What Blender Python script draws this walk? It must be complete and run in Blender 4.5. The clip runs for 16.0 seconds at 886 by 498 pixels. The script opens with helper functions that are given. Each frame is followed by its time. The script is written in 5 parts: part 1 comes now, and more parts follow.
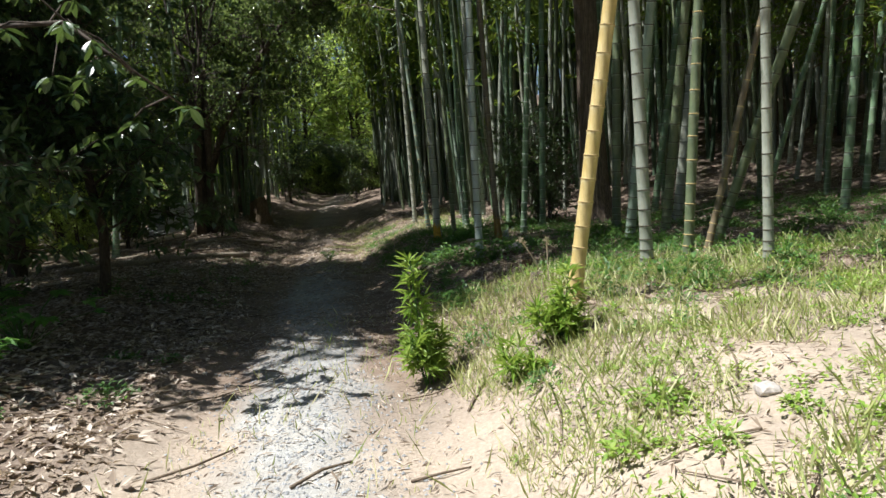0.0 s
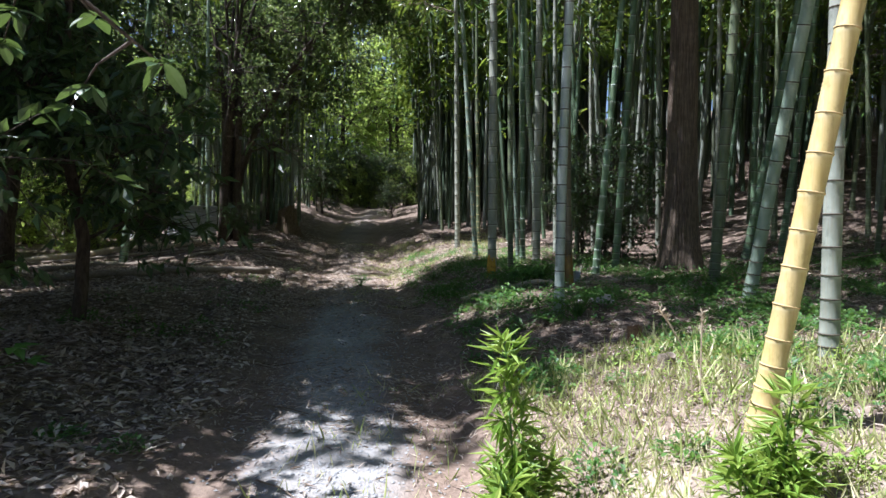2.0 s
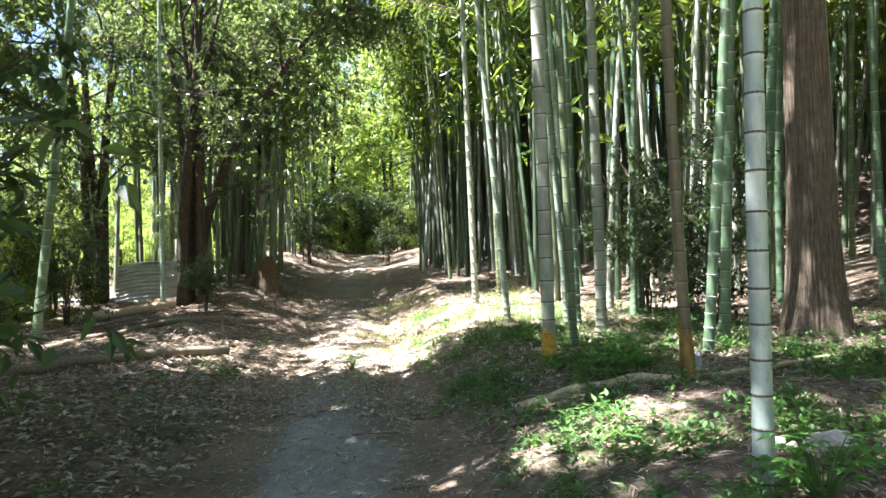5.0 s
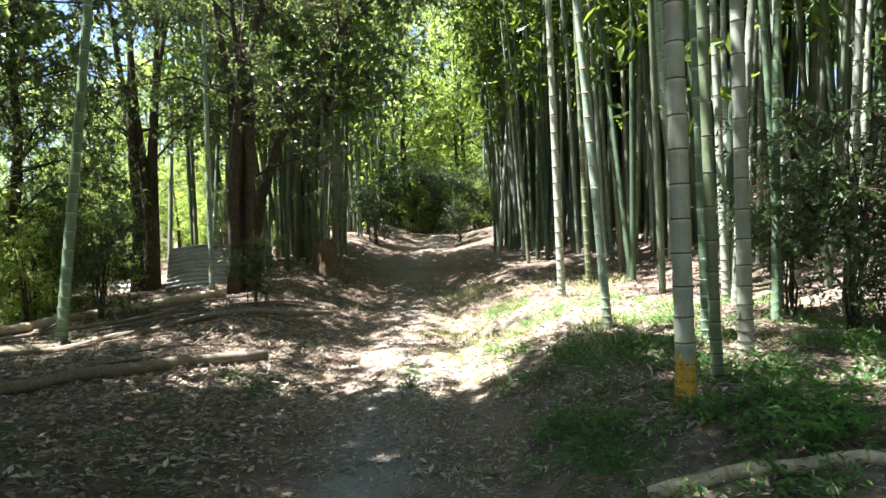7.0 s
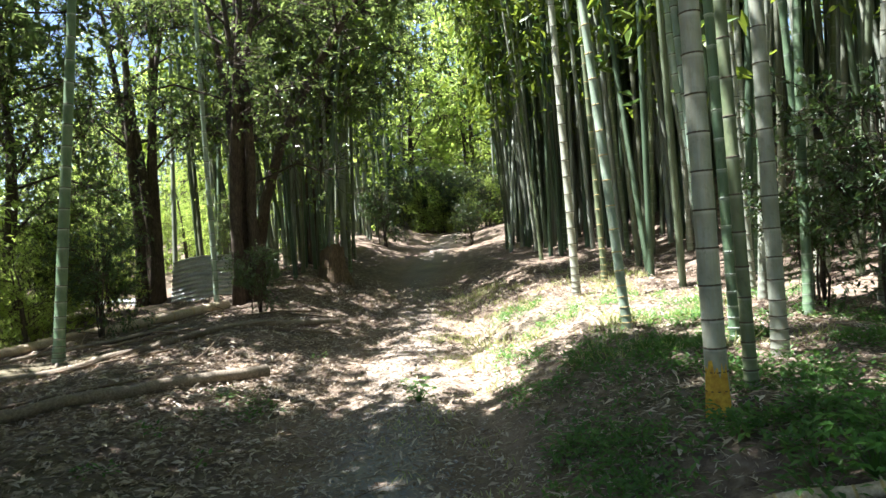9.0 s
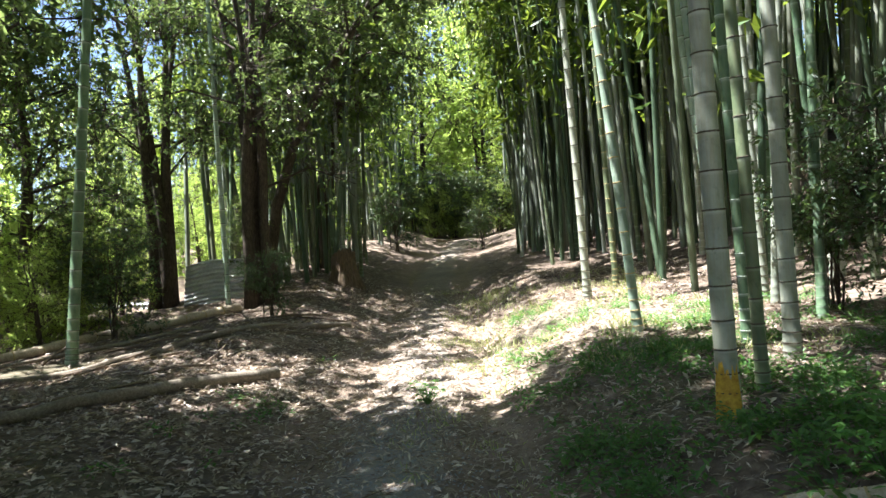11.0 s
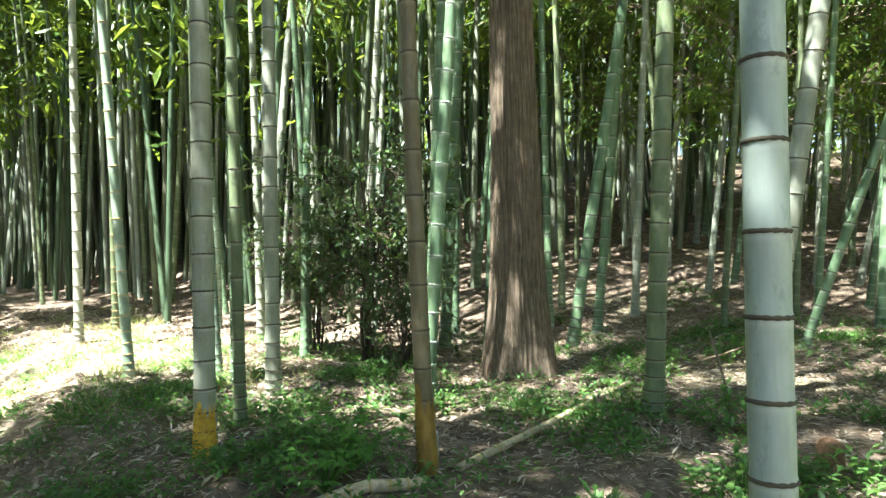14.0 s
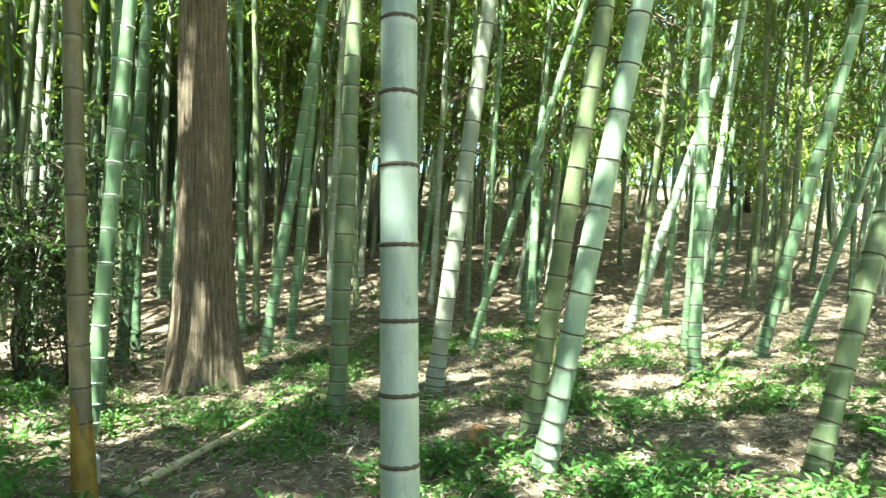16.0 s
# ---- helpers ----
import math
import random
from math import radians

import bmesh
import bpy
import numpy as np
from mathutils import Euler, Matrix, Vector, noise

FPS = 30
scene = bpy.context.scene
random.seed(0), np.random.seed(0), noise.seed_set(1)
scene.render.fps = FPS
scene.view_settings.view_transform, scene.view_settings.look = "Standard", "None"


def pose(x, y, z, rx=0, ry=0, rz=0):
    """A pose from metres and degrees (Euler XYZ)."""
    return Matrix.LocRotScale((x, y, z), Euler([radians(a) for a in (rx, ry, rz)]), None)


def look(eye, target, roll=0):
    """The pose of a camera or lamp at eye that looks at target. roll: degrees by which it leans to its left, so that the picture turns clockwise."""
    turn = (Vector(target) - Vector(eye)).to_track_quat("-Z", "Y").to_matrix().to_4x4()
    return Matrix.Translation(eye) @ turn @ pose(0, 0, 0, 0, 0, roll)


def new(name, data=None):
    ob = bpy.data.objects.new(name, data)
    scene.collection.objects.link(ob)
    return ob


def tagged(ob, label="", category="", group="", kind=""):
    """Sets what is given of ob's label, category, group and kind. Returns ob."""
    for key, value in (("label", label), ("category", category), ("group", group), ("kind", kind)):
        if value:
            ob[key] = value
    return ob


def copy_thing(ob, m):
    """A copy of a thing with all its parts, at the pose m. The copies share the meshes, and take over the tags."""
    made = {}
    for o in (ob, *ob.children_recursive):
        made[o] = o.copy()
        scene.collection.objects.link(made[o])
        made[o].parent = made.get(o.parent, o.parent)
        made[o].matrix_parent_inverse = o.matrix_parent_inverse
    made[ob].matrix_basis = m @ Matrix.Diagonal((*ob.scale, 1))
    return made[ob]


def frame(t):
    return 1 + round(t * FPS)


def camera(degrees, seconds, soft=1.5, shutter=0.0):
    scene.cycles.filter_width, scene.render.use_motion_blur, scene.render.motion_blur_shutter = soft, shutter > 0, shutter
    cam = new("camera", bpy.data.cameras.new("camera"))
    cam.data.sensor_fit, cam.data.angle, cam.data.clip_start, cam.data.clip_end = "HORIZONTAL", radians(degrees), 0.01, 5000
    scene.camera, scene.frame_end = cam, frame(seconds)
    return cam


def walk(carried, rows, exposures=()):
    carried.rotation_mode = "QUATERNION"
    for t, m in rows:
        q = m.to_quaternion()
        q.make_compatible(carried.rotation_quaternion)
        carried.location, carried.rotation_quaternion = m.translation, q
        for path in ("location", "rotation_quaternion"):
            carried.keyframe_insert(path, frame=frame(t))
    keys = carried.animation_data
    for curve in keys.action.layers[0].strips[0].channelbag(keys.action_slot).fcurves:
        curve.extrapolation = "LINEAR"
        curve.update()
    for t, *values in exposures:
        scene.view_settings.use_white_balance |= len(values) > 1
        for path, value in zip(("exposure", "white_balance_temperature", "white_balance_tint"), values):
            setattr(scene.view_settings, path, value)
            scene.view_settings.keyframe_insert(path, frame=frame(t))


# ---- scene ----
cam = camera(67.2, 16.0)
PATH = [
    (0, (0.67, 0.786, 1.224), (0.472, 2.771, 1.085), -4.0),
    (0.5, (0.576, 1.281, 1.254), (0.345, 3.261, 1.096), -1.8),
    (1, (0.401, 1.766, 1.27), (0.257, 3.752, 1.08), -1.3),
    (1.5, (0.269, 2.297, 1.305), (-0.111, 4.253, 1.133), -2.7),
    (2, (0.037, 2.724, 1.357), (-0.238, 4.703, 1.276), 0.4),
    (2.5, (-0.103, 3.192, 1.317), (-0.392, 5.168, 1.2), -3.4),
    (3, (-0.338, 3.786, 1.394), (-0.712, 5.75, 1.409), 1.0),
    (3.5, (-0.528, 4.356, 1.458), (-0.684, 6.349, 1.416), 0.5),
    (4, (-0.628, 4.984, 1.498), (-1.0, 6.948, 1.564), -0.5),
    (4.5, (-0.737, 5.614, 1.479), (-0.977, 7.599, 1.477), 1.5),
    (5, (-0.776, 6.192, 1.541), (-1.039, 8.175, 1.582), -1.8),
    (5.2, (-0.808, 6.453, 1.562), (-1.178, 8.415, 1.683), -0.8),
    (7.3, (-1.143, 8.308, 1.724), (-1.624, 10.249, 1.691), -2.0),
    (7.5, (-1.141, 8.405, 1.737), (-1.604, 10.351, 1.725), -1.6),
    (8, (-1.122, 8.494, 1.71), (-1.767, 10.387, 1.744), -3.5),
    (8.5, (-1.147, 8.543, 1.695), (-1.658, 10.477, 1.701), -3.4),
    (9, (-1.136, 8.599, 1.728), (-1.658, 10.53, 1.703), -4.4),
    (11.5, (-1.114, 8.609, 1.685), (-1.671, 10.529, 1.698), -4.2),
    (12, (-1.104, 8.581, 1.692), (-1.435, 10.551, 1.778), -2.8),
    (12.5, (-1.055, 8.572, 1.701), (-1.128, 10.569, 1.78), -2.9),
    (13, (-1.0, 8.549, 1.671), (-0.733, 10.529, 1.746), -2.6),
    (13.5, (-0.972, 8.531, 1.676), (-0.445, 10.459, 1.747), -2.7),
    (14, (-0.932, 8.485, 1.672), (-0.133, 10.318, 1.729), -1.2),
    (14.5, (-0.916, 8.441, 1.678), (0.163, 10.122, 1.783), -0.5),
    (15, (-0.892, 8.409, 1.681), (0.369, 9.958, 1.772), -1.1),
    (15.5, (-0.882, 8.38, 1.676), (0.499, 9.824, 1.759), -0.9),
    (16, (-0.87, 8.362, 1.67), (0.629, 9.683, 1.737), -0.9),
]
walk(cam, [(t, look(eye, target, roll)) for t, eye, target, roll in PATH],
     ((0.0, 1.0, 5950, 13), (1.0, 1.05, 5850, 17), (1.5, 1.32, 5750, 19), (2.4, 1.78, 5300, 21), (3.2, 2.8, 5500, 17), (4.5, 3.1, 5800, 16), (7.5, 2.65, 5900, 14), (9.0, 2.6, 5900, 14), (12.0, 2.5, 5800, 13), (12.5, 2.4, 5800, 12), (13.0, 2.45, 5850, 11), (14.0, 3.25, 6000, 5), (14.6, 3.5, 6050, -1), (15.5, 3.75, 6150, -9), (16.0, 3.62, 6200, -11)))

# ---- light ----
SUN_EL, SUN_AZ = 64.0, 258.0          # degrees; the azimuth is where the sun stands, clockwise from +y
sun_dir = Vector((math.sin(radians(SUN_AZ)) * math.cos(radians(SUN_EL)), math.cos(radians(SUN_AZ)) * math.cos(radians(SUN_EL)), math.sin(radians(SUN_EL))))
world = bpy.data.worlds.new("sky")
scene.world = world
world.use_nodes = True
wn = world.node_tree.nodes
sky = wn.new("ShaderNodeTexSky")
sky.sky_type = "NISHITA"
sky.sun_disc = False
sky.sun_elevation, sky.sun_rotation = radians(SUN_EL), radians(SUN_AZ)
wn["Background"].inputs["Strength"].default_value = 0.05
world.node_tree.links.new(sky.outputs[0], wn["Background"].inputs["Color"])
sun_data = bpy.data.lights.new("sun", "SUN")
sun_data.energy, sun_data.angle, sun_data.color = 5.0, radians(0.6), (1.0, 0.95, 0.86)
sun = new("sun", sun_data)
sun.matrix_world = look(sun_dir * 60, (0, 0, 0))


# ---- small helpers ----
def smooth(a, b, v):
    v = max(0.0, min(1.0, (v - a) / (b - a)))
    return v * v * (3 - 2 * v)


def track_z(y):
    return -0.15 + 0.024 * max(0, min(y, 26) - 4.0) + 0.03 * max(0, min(y, 70) - 26) + 0.09 * (min(y, 36) - 20.5 if y > 22 else max(0, y - 19) ** 2 / 6)


def track_x(y):
    return -0.4 - 0.27 * max(-8, min(y, 27) - 4) - 0.15 * max(0, min(y, 60) - 27)


def bump(x, y, size, seed=0.0):
    return noise.noise(Vector((x / size, y / size, seed)))


def ground_z(x, y):
    """Height of the ground: a sunken track, a bank on either side, a hill behind the grove."""
    o = x - track_x(y)
    z = track_z(y) + (0.48 - 0.2 * smooth(19, 26, y)) * smooth(0.6, 2.6, o)
    z += (0.3 + 0.12 * smooth(15.5, 19, y) + 0.15 * smooth(19, 25, y)) * smooth(-0.8, -3.2, o) - 0.6 * smooth(-9, -18, o)
    s = 0.45 * x + 0.89 * y
    z += 0.06 * max(0, min(x, 30) - 2.5) + 0.2 * max(0, min(s, 50) - 16.5) * smooth(2.2, 9.5, o) * (1 - 0.5 * smooth(30, 50, s))
    z += 0.22 * max(0, min(y, 60) - 44)
    rough = 0.35 + 0.65 * smooth(0.6, 1.6, abs(o))
    z += rough * (0.08 * bump(x, y, 1.3) + 0.05 * bump(x, y, 0.42, 3.0)) + 0.016 * bump(x, y, 0.18, 7.0)
    z -= 0.05 * (math.exp(-((o - 0.75) / 0.3) ** 2) + math.exp(-((o + 0.75) / 0.3) ** 2))
    return z


def on_ground(x, y, lift=0.0):
    return Vector((x, y, ground_z(x, y) + lift))


def mesh_of(name, verts, faces, material, smooth_faces=False):
    me = bpy.data.meshes.new(name)
    me.from_pydata(verts, [], faces)
    me.materials.append(material)
    if smooth_faces:
        me.polygons.foreach_set("use_smooth", [True] * len(me.polygons))
    return me


def child(name, me, parent, label=""):
    """Links a mesh as one part under a thing or a part."""
    ob = new(name, me)
    ob.parent = parent
    return tagged(ob, label, kind="stuff" if name in ("foliage", "branchwork", "culms") else "")


def thing(name, label, category, group="", kind="", at=None):
    ob = new(name)
    ob.empty_display_size = 0.2
    if at is not None:
        ob.location = at
    return tagged(ob, label, category, group, kind)


def tube(points, radii, sides=8, wobble=0.0, seed=0, close=True):
    """A tapered tube along points: verts and faces."""
    rnd = random.Random(seed)
    verts, faces = [], []
    n = len(points)
    ref = Vector((0.31, 0.95, 0.05))
    for i, p in enumerate(points):
        d = (points[min(i + 1, n - 1)] - points[max(i - 1, 0)]).normalized()
        u = d.cross(ref)
        if u.length < 0.05:
            u = d.cross(Vector((1, 0, 0)))
        u.normalize()
        v = d.cross(u)
        for k in range(sides):
            a = 2 * math.pi * k / sides
            r = radii[i] * (1 + wobble * (rnd.random() - 0.5))
            verts.append(p + (u * math.cos(a) + v * math.sin(a)) * r)
    for i in range(n - 1):
        for k in range(sides):
            a, b = i * sides + k, i * sides + (k + 1) % sides
            faces.append((a, b, b + sides, a + sides))
    if close:
        faces.append(tuple(range(sides))[::-1])
        faces.append(tuple((n - 1) * sides + k for k in range(sides)))
    return verts, faces


def add_to(store, verts, faces):
    base = len(store[0])
    store[0].extend(verts)
    store[1].extend(tuple(base + i for i in f) for f in faces)


def leaf_into(store, at, along, up, length, width, fold=0.25):
    """One folded leaf: two halves that meet on the midrib, pointed at the tip."""
    side = along.cross(up)
    if side.length < 1e-4:
        side = along.cross(Vector((1, 0.2, 0.1)))
    side.normalize()
    lift = side.cross(along).normalized()
    mid = at + along * (length * 0.42)
    b = len(store[0])
    droop = lift * (-0.12 * length)
    store[0].extend((at, mid + side * (width / 2) + lift * (fold * width), at + along * length + droop, mid - side * (width / 2) + lift * (fold * width)))
    store[1].extend(((b, b + 1, b + 2), (b, b + 2, b + 3)))


def broad_leaf_into(store, at, along, up, length, width):
    """One oval, arched leaf with a folded midrib, for branches close by."""
    side = along.cross(up).normalized()
    lift = side.cross(along).normalized()
    b = len(store[0])
    rows = ((0.0, 0.02), (0.15, 0.55), (0.35, 0.95), (0.55, 1.0), (0.75, 0.78), (0.9, 0.4), (1.0, 0.03))
    for f, w in rows:
        mid = at + along * (length * f) - lift * (length * 0.22 * f * f)
        store[0].extend((mid - side * (width * w / 2) + lift * (0.12 * width * w), mid, mid + side * (width * w / 2) + lift * (0.12 * width * w)))
    for j in range(len(rows) - 1):
        for k in (0, 1):
            p = b + 3 * j + k
            store[1].append((p, p + 1, p + 4, p + 3))


def any_way(rnd, flat=1.0):
    while True:
        v = Vector((rnd.uniform(-1, 1), rnd.uniform(-1, 1), rnd.uniform(-1, 1) * flat))
        if 0.1 < v.length < 1:
            return v.normalized()


# ---- materials ----
class Nodes:
    """A new node material, with short ways to add nodes to it."""

    def __init__(self, name):
        self.mat = bpy.data.materials.new(name)
        self.mat.use_nodes = True
        self.tree = self.mat.node_tree
        self.bsdf = self.tree.nodes["Principled BSDF"]
        self.out = self.tree.nodes["Material Output"]

    def add(self, kind, **values):
        node = self.tree.nodes.new("ShaderNode" + kind)
        for key, value in values.items():
            node.inputs[key].default_value = value
        return node

    def link(self, a, b):
        self.tree.links.new(a, b)

    def where(self, scale=(1, 1, 1)):
        m = self.add("Mapping", Scale=scale)
        self.link(self.add("TexCoord").outputs["Object"], m.inputs["Vector"])
        return m.outputs[0]

    def noise(self, size, detail=4, rough=0.6, scale=(1, 1, 1)):
        n = self.add("TexNoise", Scale=1 / size, Detail=detail, Roughness=rough)
        self.link(self.where(scale), n.inputs["Vector"])
        return n.outputs["Fac"]

    def ramp(self, fac, stops):
        r = self.add("ValToRGB")
        while len(r.color_ramp.elements) < len(stops):
            r.color_ramp.elements.new(0.5)
        for e, (pos, col) in zip(r.color_ramp.elements, stops):
            e.position, e.color = pos, (*col, 1)
        self.link(fac, r.inputs[0])
        return r.outputs[0]

    def mix(self, fac, a, b, mode="MIX"):
        m = self.tree.nodes.new("ShaderNodeMix")
        m.data_type, m.blend_type = "RGBA", mode
        for value, socket in ((fac, m.inputs[0]), (a, m.inputs[6]), (b, m.inputs[7])):
            if isinstance(value, bpy.types.NodeSocket):
                self.link(value, socket)
            else:
                socket.default_value = (*value, 1) if isinstance(value, tuple) else value
        return m.outputs[2]

    def attribute(self, name):
        a = self.add("Attribute")
        a.attribute_name = name
        return a.outputs["Fac"]

    def island(self):
        return self.add("NewGeometry").outputs["Random Per Island"]

    def each(self):
        return self.add("ObjectInfo").outputs["Random"]

    def relief(self, height, strength, distance=0.01):
        b = self.add("Bump", Strength=strength, Distance=distance)
        self.link(height, b.inputs["Height"])
        self.link(b.outputs[0], self.bsdf.inputs["Normal"])

    def done(self, colour, rough=0.8, spec=0.3):
        if isinstance(colour, tuple):
            self.bsdf.inputs["Base Color"].default_value = (*colour, 1)
        else:
            self.link(colour, self.bsdf.inputs["Base Color"])
        self.bsdf.inputs["Roughness"].default_value = rough
        self.bsdf.inputs["Specular IOR Level"].default_value = spec
        return self.mat

    def thin(self, colour, share):
        """Lets part of the light through, as leaves do."""
        t = self.add("BsdfTranslucent")
        if isinstance(colour, tuple):
            t.inputs[0].default_value = (*colour, 1)
        else:
            self.link(colour, t.inputs[0])
        m = self.add("MixShader", Fac=share)
        self.link(self.bsdf.outputs[0], m.inputs[1])
        self.link(t.outputs[0], m.inputs[2])
        self.link(m.outputs[0], self.out.inputs[0])


def leaf_material(name, dark, mid, light, rough, share, glow, spec=0.4):
    n = Nodes(name)
    c = n.ramp(n.island(), ((0.0, dark), (0.55, mid), (1.0, light)))
    n.done(c, rough, spec)
    n.thin(n.mix(0.6, c, glow), share)
    return n.mat


def culm_material(name, low, high, bloom, scar):
    """Bamboo skin: lengthwise streaks, pale bloom under each node, blotches."""
    n = Nodes(name)
    streak = n.noise(0.012, 3, 0.6, (1, 1, 0.05))
    blotch = n.noise(0.16, 5, 0.65, (1, 1, 0.55))
    fine = n.noise(0.03, 4)
    c = n.mix(n.ramp(blotch, ((0.36, (0, 0, 0)), (0.66, (1, 1, 1)))), low, high)
    c = n.mix(n.ramp(streak, ((0.42, (0, 0, 0)), (0.75, (0.6, 0.6, 0.6)))), c, scar)
    c = n.mix(n.ramp(n.attribute("under_node"), ((0.0, (0, 0, 0)), (0.75, (0.12, 0.12, 0.12)), (1.0, (0.75, 0.75, 0.75)))), c, bloom)
    rub = n.ramp(n.noise(0.055, 6, 0.72, (1, 1, 0.5)), ((0.55, (0, 0, 0)), (0.64, (0.55, 0.55, 0.55))))
    c = n.mix(rub, c, tuple(v * 0.72 for v in low))
    shade = n.mix(n.each(), (0.82, 0.84, 0.82), (1.1, 1.08, 1.05))
    c = n.mix(1.0, c, shade, "MULTIPLY")
    n.relief(fine, 0.12, 0.004)
    return n.done(c, 0.42, 0.35)


def mixed_culm_material():
    """Many culms in one mesh: each its own tone between dark green, olive, grey and pale."""
    n = Nodes("mixed_bamboo_skin")
    c = n.ramp(n.island(), ((0.0, (0.05, 0.085, 0.05)), (0.35, (0.1, 0.15, 0.09)), (0.6, (0.13, 0.14, 0.09)), (0.8, (0.24, 0.27, 0.22)), (1.0, (0.36, 0.4, 0.34))))
    streak = n.noise(0.3, 4, 0.65, (1, 1, 0.4))
    c = n.mix(1.0, c, n.ramp(streak, ((0.3, (0.6, 0.6, 0.58)), (0.7, (1.2, 1.2, 1.18)))), "MULTIPLY")
    return n.done(c, 0.5, 0.3)


def plain_material(name, a, b, size, rough=0.85, relief=0.4, scale=(1, 1, 1), spec=0.25):
    n = Nodes(name)
    big = n.noise(size * 6, 4)
    small = n.noise(size, 5, 0.65, scale)
    c = n.ramp(small, ((0.3, a), (0.72, b)))
    c = n.mix(1.0, c, n.ramp(big, ((0.3, (0.72, 0.72, 0.72)), (0.7, (1.1, 1.1, 1.1)))), "MULTIPLY")
    n.relief(small, relief, size * 0.5)
    return n.done(c, rough, spec)


def ground_material():
    n = Nodes("forest_soil")
    fine, mid, big = n.noise(0.025, 6, 0.7), n.noise(0.12, 5, 0.65), n.noise(0.9, 4)
    litter = n.ramp(mid, ((0.3, (0.075, 0.058, 0.044)), (0.5, (0.17, 0.13, 0.1)), (0.72, (0.34, 0.28, 0.215))))
    soil = n.ramp(fine, ((0.3, (0.16, 0.12, 0.09)), (0.7, (0.33, 0.255, 0.195))))
    cell = n.add("TexVoronoi", Scale=28.0)
    n.link(n.where(), cell.inputs["Vector"])
    stone = n.ramp(cell.outputs["Color"], ((0.1, (0.33, 0.35, 0.34)), (0.9, (0.5, 0.52, 0.5))))
    gravel = n.mix(n.ramp(fine, ((0.42, (0, 0, 0)), (0.6, (0.7, 0.7, 0.7)))), stone, (0.38, 0.375, 0.35))
    moss = n.ramp(fine, ((0.3, (0.035, 0.06, 0.02)), (0.7, (0.1, 0.15, 0.05))))
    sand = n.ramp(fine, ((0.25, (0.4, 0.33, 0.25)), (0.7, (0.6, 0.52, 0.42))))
    c = n.mix(n.attribute("soil"), litter, soil)
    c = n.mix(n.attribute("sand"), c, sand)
    c = n.mix(n.attribute("gravel"), c, gravel)
    c = n.mix(n.attribute("moss"), c, moss)
    c = n.mix(1.0, c, n.ramp(big, ((0.3, (0.75, 0.75, 0.75)), (0.7, (1.12, 1.1, 1.06)))), "MULTIPLY")
    h = n.add("Math")
    h.operation = "ADD"
    n.link(fine, h.inputs[0])
    n.link(mid, h.inputs[1])
    n.relief(h.outputs[0], 0.75, 0.03)
    return n.done(c, 0.92, 0.15)


